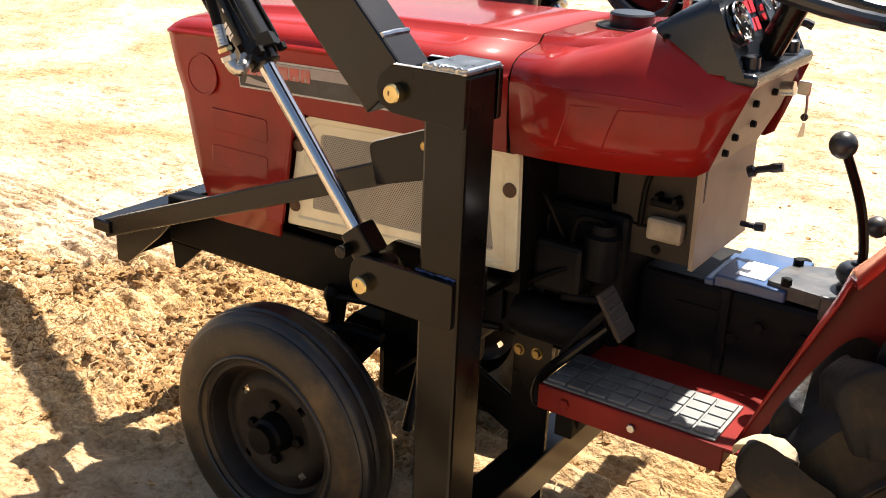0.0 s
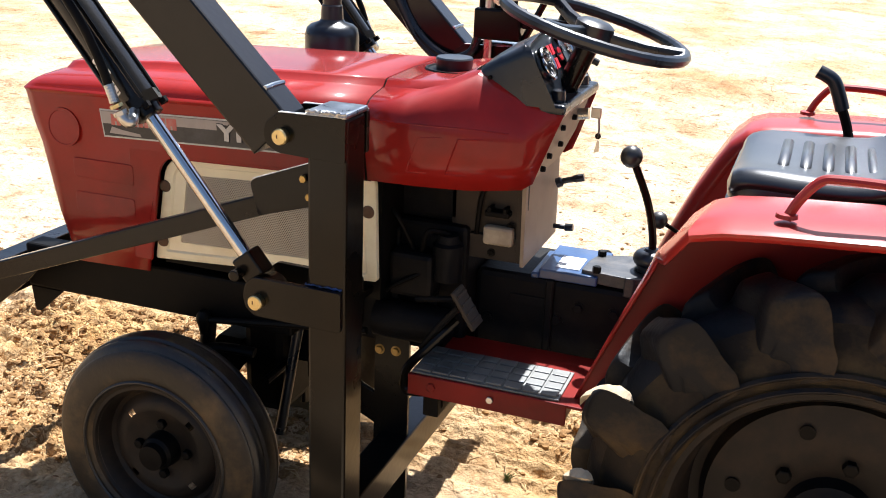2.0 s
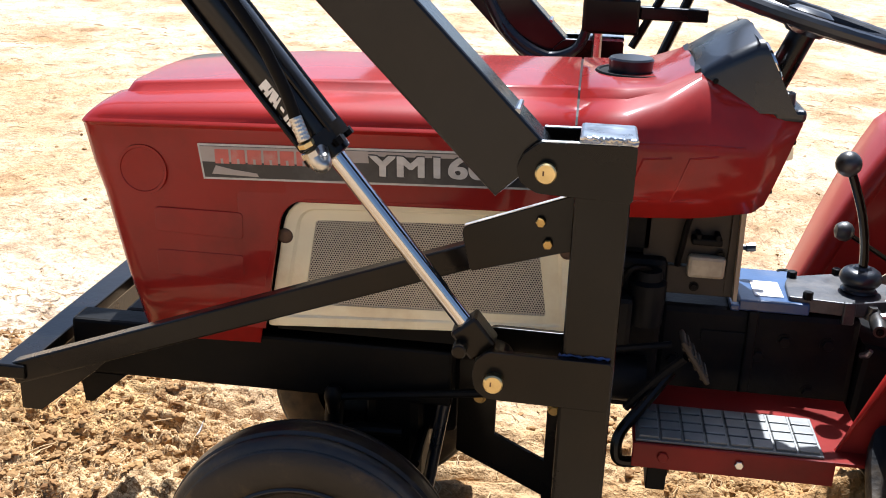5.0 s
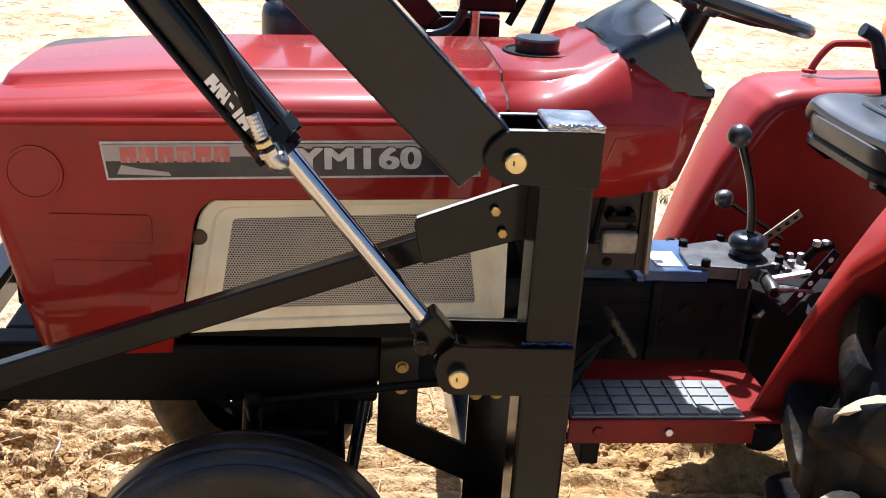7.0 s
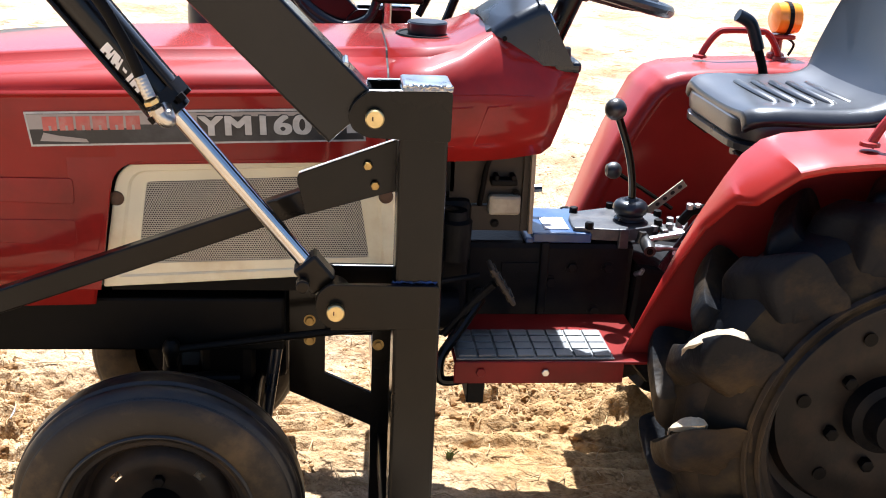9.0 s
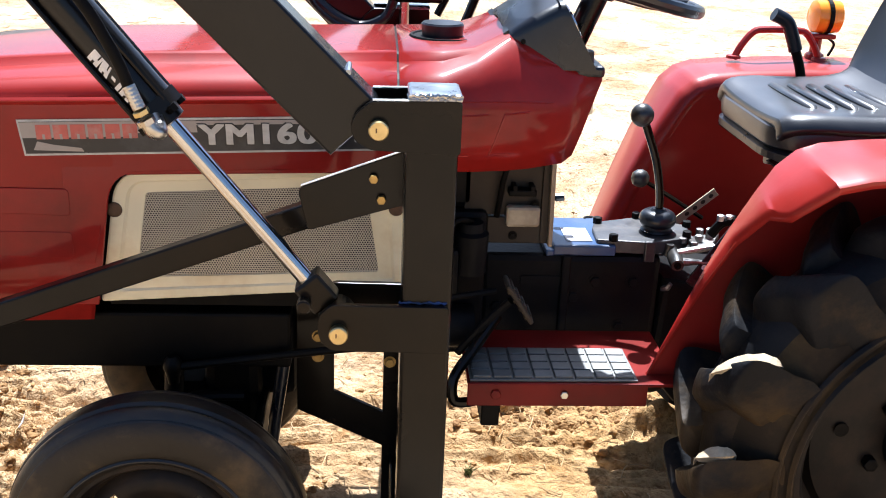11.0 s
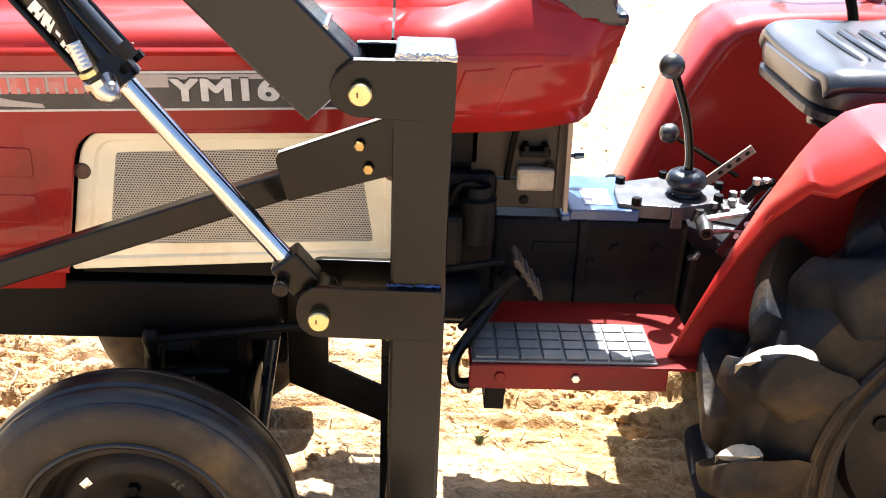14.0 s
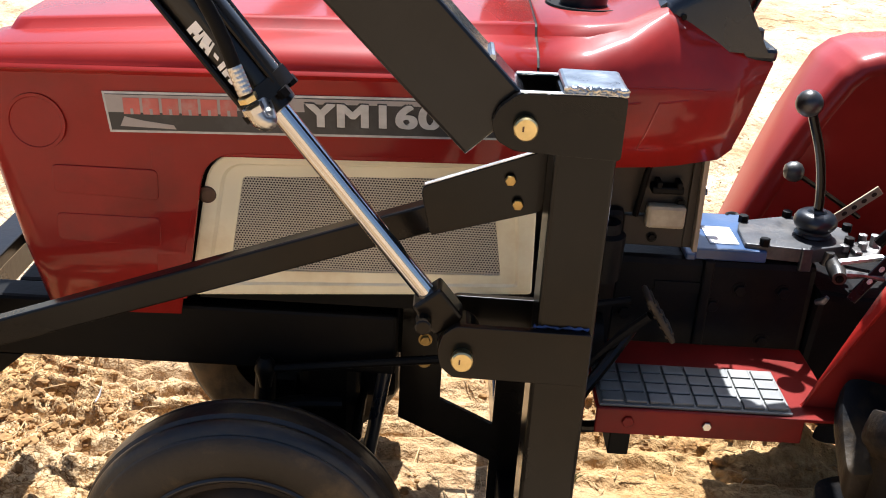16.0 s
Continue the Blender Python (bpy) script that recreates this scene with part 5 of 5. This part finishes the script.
part("wire", sweep(curve_points([(0.975, 0.43, 0.930), (0.995, 0.44, 0.915), (0.985, 0.44, 0.89)]), 0.003, 6), BLACK_DULL, beacon)
ll = part("lift_lever", sweep(curve_points([(0.860, 0.22, 0.72), (0.842, 0.22, 0.87), (0.818, 0.22, 0.940)]), 0.0095, 10), BLACK_DULL, tractor, "black lift lever with a curved grip", smooth=True)
part("grip", sweep(curve_points([(0.820, 0.22, 0.935), (0.808, 0.22, 0.965), (0.794, 0.22, 0.990), (0.766, 0.22, 1.004)]), 0.0135, 12), PLASTIC, ll, smooth=True)


# seat
def seat():
    st = tagged(new("seat"), "black vinyl bucket seat with pressed ribs")
    st.parent = tractor
    xs = [0.650, 0.656, 0.676, 0.72, 0.80, 0.88, 0.92, 0.945, 0.962, 0.980, 0.990]
    zt = [0.856, 0.874, 0.884, 0.888, 0.884, 0.888, 0.905, 0.945, 1.000, 1.070, 1.110]
    hw = [0.150, 0.172, 0.188, 0.196, 0.200, 0.200, 0.196, 0.190, 0.180, 0.165, 0.130]
    rows = []
    for x, z, w in zip(xs, zt, hw):
        up = z > 0.91 and x > 0.9
        row = []
        for u in (-1.0, -0.985, -0.94, -0.86, -0.72, -0.4, 0, 0.4, 0.72, 0.86, 0.94, 0.985, 1.0):
            bowl = 0.014 * (abs(u) ** 3)
            drop = 0.030 * max(0, (abs(u) - 0.86) / 0.14) ** 2
            row.append((x - (0.02 * abs(u) ** 2 if up else 0) - (drop * 0.2 if up else 0), u * w, z + bowl - drop))
        rows.append(row)
    top = part("cushion", loft(rows), VINYL, st, "black vinyl cushion", smooth=True, open_up=True)
    sol = top.modifiers.new("thickness", "SOLIDIFY")
    sol.thickness, sol.offset = 0.036, -1
    sb = top.modifiers.new("round", "SUBSURF")
    sb.levels = sb.render_levels = 1
    outline = rounded([(0.652, -0.176), (0.652, 0.176), (0.97, 0.186), (0.97, -0.186)], 0.085, 8)
    def layer(grow, z):
        return [(0.81 + (x - 0.81) * (1 + grow / 0.16), y * (1 + grow / 0.18), z) for x, y in outline]
    part("cushion_side", loft([layer(-0.004, 0.826), layer(0.002, 0.832), layer(0.004, 0.850), layer(0.001, 0.862), layer(-0.012, 0.870)], closed=True, caps=True), VINYL, st, smooth=True)
    bm = loft([layer(-0.006, 0.806), layer(0.004, 0.810), layer(0.004, 0.822), layer(-0.004, 0.8255)], closed=True, caps=True)
    part("seat_pan", bm, PLASTIC, st, "black seat pan edge")
    for i in range(5):
        x = 0.735 + i * 0.036
        part("rib", sweep([(x, -0.105, 0.886), (x, -0.094, 0.8895), (x, 0.094, 0.8895), (x, 0.105, 0.886)], [0.004, 0.0095, 0.0095, 0.004], 10, flat=0.55), VINYL, st, smooth=True)
    part("bracket", box(0.86, 0.88, -0.07, -0.05, 0.53, 0.814, 0.004), BLACK_DULL, st)
    part("bracket", box(0.86, 0.88, 0.05, 0.07, 0.53, 0.814, 0.004), BLACK_DULL, st)
    part("spring", sweep([(0.84 + 0.026 * math.cos(k * 0.7), 0.026 * math.sin(k * 0.7), 0.58 + 0.0046 * k) for k in range(55)], 0.005, 6), BLACK_DULL, st, smooth=True)
    for y in (-0.13, 0.13):
        part("slide", sweep([(0.66, y, 0.812), (0.70, y, 0.785), (0.74, y, 0.785)], 0.010, 8), BLACK_DULL, st)
    part("adjuster", sweep([(0.655, -0.125, 0.806), (0.700, -0.115, 0.798)], [0.008, 0.008], 10), STEEL, st)


seat()

# air cleaner bowl standing beyond the bonnet
part("air_cleaner", lathe([(-0.07, 0.062), (0.02, 0.062), (0.035, 0.058), (0.044, 0.048), (0.050, 0.030), (0.055, 0.026), (0.085, 0.024), (0.088, 0.021), (0.112, 0.021), (0.116, 0.018), (0.116, 0)], (-0.29, 0.275, 0.958), "z", 32), PLASTIC, tractor, "black air cleaner bowl with a short neck", smooth=True)


# ---- front loader ----
loader = thing("front_loader", "black painted steel front loader bolted to the tractor, arms raised", "loader")


def yb(s, a, b):
    return min(s * a, s * b), max(s * a, s * b)


def loader_side(s):
    post = part("post", box(0.034, 0.103, *yb(s, 0.401, 0.471), 0.165, 0.966, 0.005), BLACK, loader, "black square tube loader post")
    # welded cap with a bead along its edge
    cp = part("post_cap", box(0.036, 0.106, *yb(s, 0.395, 0.480), 0.9665, 0.976, 0.004), BRIGHT, post, "bare bright steel cap with a rough weld")
    random.seed(4)
    for row in range(2):
        part("weld_bead", sweep([(0.036 + 0.069 * k / 30, s * (0.478 + random.uniform(-0.001, 0.0015)), 0.9745 - 0.005 * row + random.uniform(-0.0015, 0.0015)) for k in range(31)], [random.uniform(0.0018, 0.0034) for k in range(31)], 7), STEEL, cp)
    up = [(-0.012, 0.967), (-0.032, 0.950), (-0.039, 0.932), (-0.032, 0.913), (-0.012, 0.902), (0.105, 0.897), (0.105, 0.969)]
    lo = [(-0.062, 0.683), (-0.077, 0.670), (-0.082, 0.648), (-0.077, 0.627), (-0.062, 0.614), (0.099, 0.611), (0.099, 0.681)]
    for pts in (up, lo):
        for a in (0.472, 0.390):
            part("bracket_plate", plate(rounded(pts, 0.006, 3), *yb(s, a, a + 0.010), 0.001), BLACK, loader, "black steel pivot plate")
    # thin bright strips paint the sun's glint along the plates' top edges
    for a in (0.472, 0.390):
        part("edge_glint", plate([(-0.010, 0.9671), (0.105, 0.9691), (0.105, 0.9700), (-0.010, 0.9680)], *yb(s, a + 0.001, a + 0.009), 0), EDGE, loader, "bright strip painting the sun's glint on a black plate edge")
    part("edge_glint", plate([(-0.108, 0.8262), (0.034, 0.8796), (0.034, 0.8806), (-0.108, 0.8272)], *yb(s, 0.3920, 0.3996), 0), EDGE, loader, "bright strip painting the sun's glint on a black plate edge")
    for x, z in ((-0.002, 0.931), (-0.052, 0.643)):
        pin = part("pivot_pin", lathe([(s * -0.095, 0.0118), (0, 0.0118), (s * 0.004, 0.0132), (s * 0.013, 0.0132), (s * 0.015, 0.0115), (s * 0.015, 0)], (x, s * 0.482, z), sides=32), BRASSY, loader, "yellow zinc plated pivot pin", smooth=True)
        part("pin_mark", box(x - 0.004, x - 0.002, *yb(s, 0.4968, 0.4976), z - 0.002, z + 0.004, 0), RUST, pin)
    part("paint_smear", sweep([(0.030 + 0.0035 * k, s * 0.4712, 0.6835 + random.uniform(-0.0012, 0.0012)) for k in range(20)], [random.uniform(0.0008, 0.0030) for k in range(20)], 6), SMEAR, post, "blue paint smeared along the plate edge")
    # arm: inclined tube, knee, second tube towards the bucket
    d = Vector((-1, 0, 1)).normalized()
    nrm = Vector((1, 0, 1)).normalized()

    def tube_between(p, q, half_w, half_d, bev=0.004):
        v = (q - p)
        L = v.length
        m = Matrix.Translation(p) @ v.to_track_quat("Z", "Y").to_matrix().to_4x4()
        return box(-half_w, half_w, -half_d, half_d, 0, L, bev, m)
    c0 = Vector((-0.020, s * 0.436, 0.9150))
    bm = bmesh.new()
    outline = [c0 - nrm * 0.049 + d * 0.0134, c0 - nrm * 0.004 + d * 0.012, c0 + nrm * 0.030 + d * -0.018, c0 + nrm * 0.044 + d * 0.022, c0 + nrm * 0.044 + d * 1.10, c0 - nrm * 0.049 + d * 1.13]
    plate([(p.x, p.z) for p in outline], *yb(s, 0.404, 0.468), 0.004, bm)
    arm = part("arm", bm, BLACK_ARM, loader, "black rectangular tube loader arm")
    w0 = c0 + nrm * 0.044 + d * 0.075
    part("weld_bead", sweep([(w0.x, s * 0.406, w0.z), (w0.x, s * 0.436, w0.z + 0.001), (w0.x, s * 0.466, w0.z)], 0.004, 7), BRIGHT, arm)
    kn = c0 + d * 1.11
    part("knee_tube", tube_between(kn + Vector((0.04, 0, 0.0)), kn + Vector((-0.86, 0, -0.66)), 0.044, 0.032), BLACK_ARM, arm)
    # lift cylinder
    cd = Vector((-0.630, 0, 0.777)).normalized()
    r0 = Vector((-0.090, s * 0.444, 0.697))
    g0 = r0 + cd * 0.300
    top = g0 + cd * 0.60
    cyl = part("lift_cylinder", sweep([g0 + cd * 0.012, g0 + cd * 0.6], 0.0300, 32), BLACK_ARM, loader, "black hydraulic lift cylinder with a chrome rod", smooth=True)
    part("rod", sweep([r0, g0], 0.0122, 28), CHROME, cyl, "polished chrome rod", smooth=True)
    part("gland", sweep([g0 - cd * 0.010, g0 - cd * 0.008, g0 + cd * 0.012], [0.018, 0.024, 0.025], 28), BLACK, cyl, smooth=True)
    part("end_cap", sweep([g0 + cd * 0.008, g0 + cd * 0.028], 0.036, 8), BLACK, cyl)
    u1 = Vector((0, 1, 0))
    u2 = cd.cross(u1).normalized()
    for a in (45, 135, 225, 315):
        o = 0.0335 * (math.cos(radians(a)) * u1 + math.sin(radians(a)) * u2)
        tr = part("tie_rod", sweep([g0 + o + cd * 0.02, top + o], 0.004, 8), BLACK, cyl)
        part("tie_nut", sweep([g0 + o + cd * 0.000, g0 + o + cd * 0.010], 0.0075, 6), BLACK_DULL, cyl)
    # clevis
    part("clevis", box(-0.019, 0.019, -0.021, 0.021, -0.034, 0.014, 0.004, Matrix.Translation(r0) @ cd.to_track_quat("Z", "Y").to_matrix().to_4x4()), BLACK, cyl)
    part("clevis_eye", lathe([(-0.021, 0.026), (0.021, 0.026)], (-0.056, s * 0.440, 0.648), sides=24), BLACK, cyl)
    part("clamp_bolt", lathe([(s * 0.015, 0.010), (s * 0.036, 0.010), (s * 0.037, 0.008)], (-0.100, s * 0.444, 0.678), sides=12), BLACK, cyl)
    # white maker's letters as plain slanted blocks with a dark notch each
    if s < 0:
        for mid, w, h, lean, notch in ((0.1095, 0.0165, 0.017, 0.10, 0.3), (0.0925, 0.0145, 0.017, 0.35, 0.25), (0.0770, 0.0070, 0.030, 0.55, 0), (0.0660, 0.0055, 0.017, 0.10, 0), (0.0530, 0.0165, 0.017, 0.10, 0.3)):
            def strip_of(u0, u1, v0, v1, r):
                rows = []
                for v in (v0, (v0 + v1) / 2, v1):
                    a = (v - 0.009) / 0.03
                    rows.append([g0 + cd * (mid + u + v * lean) + r * (math.cos(a) * -u1_ + math.sin(a) * -u2) for u in (u0, u1)])
                return loft(rows)
            u1_ = u1
            part("letter_block", strip_of(-w / 2, w / 2, -h / 2, h / 2, 0.0304), WHITE, cyl)
            if notch:
                part("letter_notch", strip_of(-w * 0.11, w * 0.11, -h / 2, -h / 2 + h * notch, 0.0307), BLACK_ARM, cyl)
                part("letter_notch", strip_of(-w * 0.30, -w * 0.18, h * 0.1, h / 2, 0.0307), BLACK_ARM, cyl)
    # hose with crimped fitting
    f0 = Vector((-0.2835, s * 0.500, 0.922))
    f1 = Vector((-0.2975, s * 0.505, 0.955))
    f2 = Vector((-0.3095, s * 0.503, 0.983))
    part("elbow", sweep(curve_points([g0 + cd * 0.018 + Vector((0.0, s * 0.02, 0.0)), f0 + Vector((0.007, s * -0.010, 0.002)), f0 + Vector((0.001, 0, 0.003)), f0.lerp(f1, 0.4)], 6), 0.0094, 14), STEEL, cyl, "zinc plated elbow fitting", smooth=True)
    part("nut", sweep([f0.lerp(f1, 0.38), f0.lerp(f1, 0.40), f0.lerp(f1, 0.60), f0.lerp(f1, 0.62)], [0.0095, 0.0118, 0.0118, 0.0095], 6), STEEL, cyl)
    part("nut", sweep([f0.lerp(f1, 0.76), f0.lerp(f1, 0.78), f0.lerp(f1, 0.94), f0.lerp(f1, 0.96)], [0.0090, 0.0108, 0.0108, 0.0090], 6), BRASSY, cyl)
    ring = [(k / 12, 0.0083 if k % 2 else 0.0080) for k in range(13)]
    part("ferrule", sweep([f1.lerp(f2, u) for u, r in ring], [r for u, r in ring], 16), STEEL, cyl, "crimped zinc ferrule")
    part("hose", sweep(curve_points([f2 - (f2 - f1) * 0.15, f2 + Vector((-0.022, s * 0.0, 0.053)), f2 + Vector((-0.075, s * -0.002, 0.135)), f2 + Vector((-0.28, s * -0.006, 0.392))]), 0.0076, 14), BLACK_DULL, cyl, smooth=True)
    # brace to the front guard
    pts = rounded([(-0.113, 0.824), (0.036, 0.880), (0.044, 0.800), (0.030, 0.800), (-0.098, 0.762)], [0.012, 0.004, 0.003, 0.003, 0.006], 4)
    part("brace_plate", plate(pts, *yb(s, 0.391, 0.4005), 0.001), BLACK, loader, "black steel brace plate with two bolts")
    for x, z in ((-0.007, 0.841), (0.004, 0.811)):
        bolt((x, s * 0.403, z), 0.0070, 0.006, loader, BOLT, way=s, washer=False)
    a, b = Vector((-0.03, s * 0.374, 0.803)), Vector((-0.826, s * 0.325, 0.500))
    part("brace", tube_between(a, b, 0.013, 0.0185, 0.003), BLACK, loader, "black square tube brace")
    web = [(-0.829, 0.500), (-0.829, 0.424), (-0.800, 0.424), (-0.70, 0.505), (-0.66, 0.545)]
    part("guard_web", plate(web, *yb(s, 0.300, 0.308), 0.001), BLACK, loader)
    # shelf from the post to the frame
    part("cross_plate", box(-0.06, 0.034, *yb(s, 0.16, 0.40), 0.572, 0.588, 0.002), BLACK, loader)
    # mounting plate on the tractor's side
    mp = [(-0.135, 0.560), (-0.070, 0.560), (-0.070, 0.372), (0.016, 0.330), (0.016, 0.480), (0.090, 0.480), (0.090, 0.060), (0.016, 0.060), (0.016, 0.262), (-0.135, 0.335)]
    if s > 0:
        return
    part("mount_plate", plate(mp, *yb(s, 0.138, 0.148), 0.001), BLACK, loader, "black mounting plate with bolts")
    for x, z in ((-0.098, 0.440), (-0.098, 0.479), (0.027, 0.430), (0.062, 0.432)):
        bolt((x, s * 0.148, z), 0.0080, 0.006, loader, BOLT, way=s)
    part("mount_beam", box(0.030, 0.095, -0.400, 0.400, 0.175, 0.245, 0.004), BLACK, loader, "black cross tube between the two posts")


loader_side(-1)
loader_side(1)
part("front_crossbar", box(-0.850, -0.800, -0.345, 0.345, 0.496, 0.520, 0.003), BLACK, loader, "black flat front guard bar")
part("front_crossbar", box(-0.838, -0.828, -0.30, 0.30, 0.420, 0.500, 0.002), BLACK, loader)
part("bucket_beam", box(-1.88, -1.58, -0.46, 0.46, 1.11, 1.16, 0.01), BLACK, loader, "black bucket carrier plate")

# control valve on the far post, with hoses
valve = part("control_valve", box(0.02, 0.13, 0.36, 0.42, 0.985, 1.055, 0.006), BLACK, loader, "black hydraulic control valve with hoses")
for i in range(3):
    part("spool", sweep([(0.035 + i * 0.035, 0.385, 1.05), (0.035 + i * 0.035, 0.385, 1.085)], 0.010, 10), BLACK_DULL, valve)
part("valve_arm", box(0.13, 0.26, 0.37, 0.40, 1.015, 1.040, 0.003), BLACK, valve)
part("valve_lever", sweep([(0.12, 0.38, 0.96), (0.17, 0.38, 1.06), (0.24, 0.37, 1.20)], 0.008, 8), BLACK, valve)
part("valve_lever", sweep([(0.175, 0.40, 0.93), (0.22, 0.40, 1.05), (0.27, 0.40, 1.20)], 0.010, 8), BLACK, valve)
part("pressure_pipe", sweep([(0.052, 0.375, 0.90), (0.052, 0.375, 1.18)], 0.010, 10), STEEL, valve, smooth=True)
for i in range(2):
    part("hose", sweep(curve_points([(-0.30, 0.40, 1.28), (-0.20, 0.405 - 0.015 * i, 1.10), (-0.13, 0.40, 0.985 - 0.012 * i), (-0.05, 0.385, 0.935 - 0.012 * i), (0.01, 0.375, 0.95), (0.03, 0.37, 0.99)]), 0.010, 10), PLASTIC, valve, smooth=True)
part("work_lamp", sweep([(0.06, 0.37, 1.12), (0.075, 0.36, 1.115), (0.10, 0.345, 1.11)], [0.020, 0.042, 0.048], 24), CHROME, loader, "chrome work lamp on the loader post", smooth=True)

# ---- loose things on the soil ----
def ball_template(level):
    bm = bmesh.new()
    bmesh.ops.create_icosphere(bm, subdivisions=level, radius=1.0)
    v = np.array([tuple(q.co) for q in bm.verts])
    f = np.array([[q.index for q in face.verts] for face in bm.faces])
    bm.free()
    return v, f


def clods(name, spots, label, seed, material):
    """Many lumps joined into one mesh, each pressed out of round."""
    rs = np.random.RandomState(seed)
    small, large = ball_template(1), ball_template(2)
    V, F, n = [], [], 0
    for x, y, r in spots:
        v, f = small if r < 0.007 else large
        k = 1 + 0.16 * np.sin(v @ rs.uniform(-4, 4, (3, 3)) + rs.uniform(0, 6, 3)).sum(1, keepdims=True) + rs.uniform(-0.22, 0.22, (len(v), 1))
        p = v * k * r * rs.uniform((0.8, 0.7, 0.5), (1.4, 1.2, 0.85))
        a = rs.uniform(0, 6.28)
        q = np.stack([p[:, 0] * math.cos(a) - p[:, 1] * math.sin(a) + x, p[:, 0] * math.sin(a) + p[:, 1] * math.cos(a) + y, p[:, 2] - r * 0.05], 1)
        V.append(q)
        F.append(f + n)
        n += len(v)
    xs = np.array([q[0] for q in spots])
    ys = np.array([q[1] for q in spots])
    for q, z in zip(V, ground_height(xs, ys)):
        q[:, 2] += z
    me = bpy.data.meshes.new(name)
    me.from_pydata(np.concatenate(V).tolist(), [], np.concatenate(F).tolist())
    me.materials.append(material)
    return tagged(new(name, me), label, "soil", kind="stuff")


rng = random.Random(7)
spots = []
while len(spots) < 15000:
    x, y = rng.uniform(-2.1, -0.1), rng.uniform(-0.55, 0.95)
    w = float(smooth_noise(np.array(x), np.array(y), 0.16, 31) + 0.6 * smooth_noise(np.array(x), np.array(y), 0.06, 32))
    if w + 0.35 * float(churned(np.array(x), np.array(y))) > 0.34 + rng.uniform(-0.08, 0.08):
        spots.append((x, y, 0.0014 + 0.0105 * rng.random() ** 7))
for _ in range(2600):
    x, y = rng.gauss(0.46, 0.20), rng.gauss(0.62, 0.13)
    spots.append((x, y, 0.0015 + 0.010 * rng.random() ** 5))
for _ in range(900):
    x, y = rng.gauss(1.7, 0.9), rng.gauss(2.6, 0.4)
    spots.append((x, y, 0.002 + 0.010 * rng.random() ** 5))
for _ in range(2600):
    x, y = rng.uniform(-2.5, 3), rng.uniform(-0.6, 4)
    spots.append((x, y, 0.0015 + 0.007 * rng.random() ** 5))
clods("soil_clods", spots, "dry crumbled clods of sandy soil", 3, CLOD)


def straws():
    rng = random.Random(21)
    bm = bmesh.new()
    for i in range(2600):
        x, y = (rng.uniform(-4.5, 4.5), rng.uniform(-0.6, 7.0)) if i < 1400 else (rng.uniform(-2.0, 0.9), rng.uniform(-0.5, 1.2))
        z = float(ground_height(x, y)) + 0.004
        a, L = rng.uniform(0, 6.28), rng.uniform(0.015, 0.07) * (1 + 0.15 * max(0, y))
        bend = rng.uniform(-0.4, 0.4)
        p = [Vector((x, y, z)), Vector((x + L * 0.5 * math.cos(a), y + L * 0.5 * math.sin(a), z + 0.004)), Vector((x + L * math.cos(a + bend), y + L * math.sin(a + bend), z))]
        sweep(p, 0.0012 * (1 + 0.2 * max(0, y)), 4, bm, cap=False)
    return tagged(part("dry_straw", bm, STRAW), "scattered dry stalks and twigs on the soil", "debris", kind="stuff")


straws()


def grass_tuft(x, y, size, seed):
    rng = random.Random(seed)
    z = float(ground_height(x, y))
    bm = bmesh.new()
    for _ in range(16):
        a, lean = rng.uniform(0, 6.28), rng.uniform(0.2, 0.9)
        h = size * rng.uniform(0.5, 1.0)
        p = [Vector((x + rng.uniform(-0.3, 0.3) * size, y + rng.uniform(-0.3, 0.3) * size, z - 0.003))]
        for t in (0.5, 1.0):
            p.append(p[0] + Vector((math.cos(a) * lean * h * t * t, math.sin(a) * lean * h * t * t, h * t)))
        sweep(p, [0.0016, 0.0014, 0.0004], 4, bm, cap=False)
    return tagged(part("grass_tuft", bm, GRASS), "small green grass tuft in the sandy soil", "grass", group="grass tufts")


for i, (x, y, s) in enumerate(((0.215, 0.20, 0.026), (1.25, 2.6, 0.06), (1.42, 2.5, 0.05), (1.15, 2.2, 0.04), (0.9, 1.9, 0.035))):
    grass_tuft(x, y, s, 50 + i)
x, y = -0.80, 0.33
z = float(ground_height(x, y))
leaf = part("pale_leaf", sweep(curve_points([(x, y, z + 0.006), (x + 0.006, y + 0.012, z + 0.016), (x + 0.010, y + 0.022, z + 0.034)]), [0.003, 0.005, 0.007, 0.008, 0.009, 0.009, 0.009, 0.009, 0.009, 0.008, 0.007, 0.006, 0.005, 0.004, 0.003, 0.002, 0.001], 6, flat=0.3), WHITE)
tagged(leaf, "curled pale dry leaf on churned soil", "leaf")
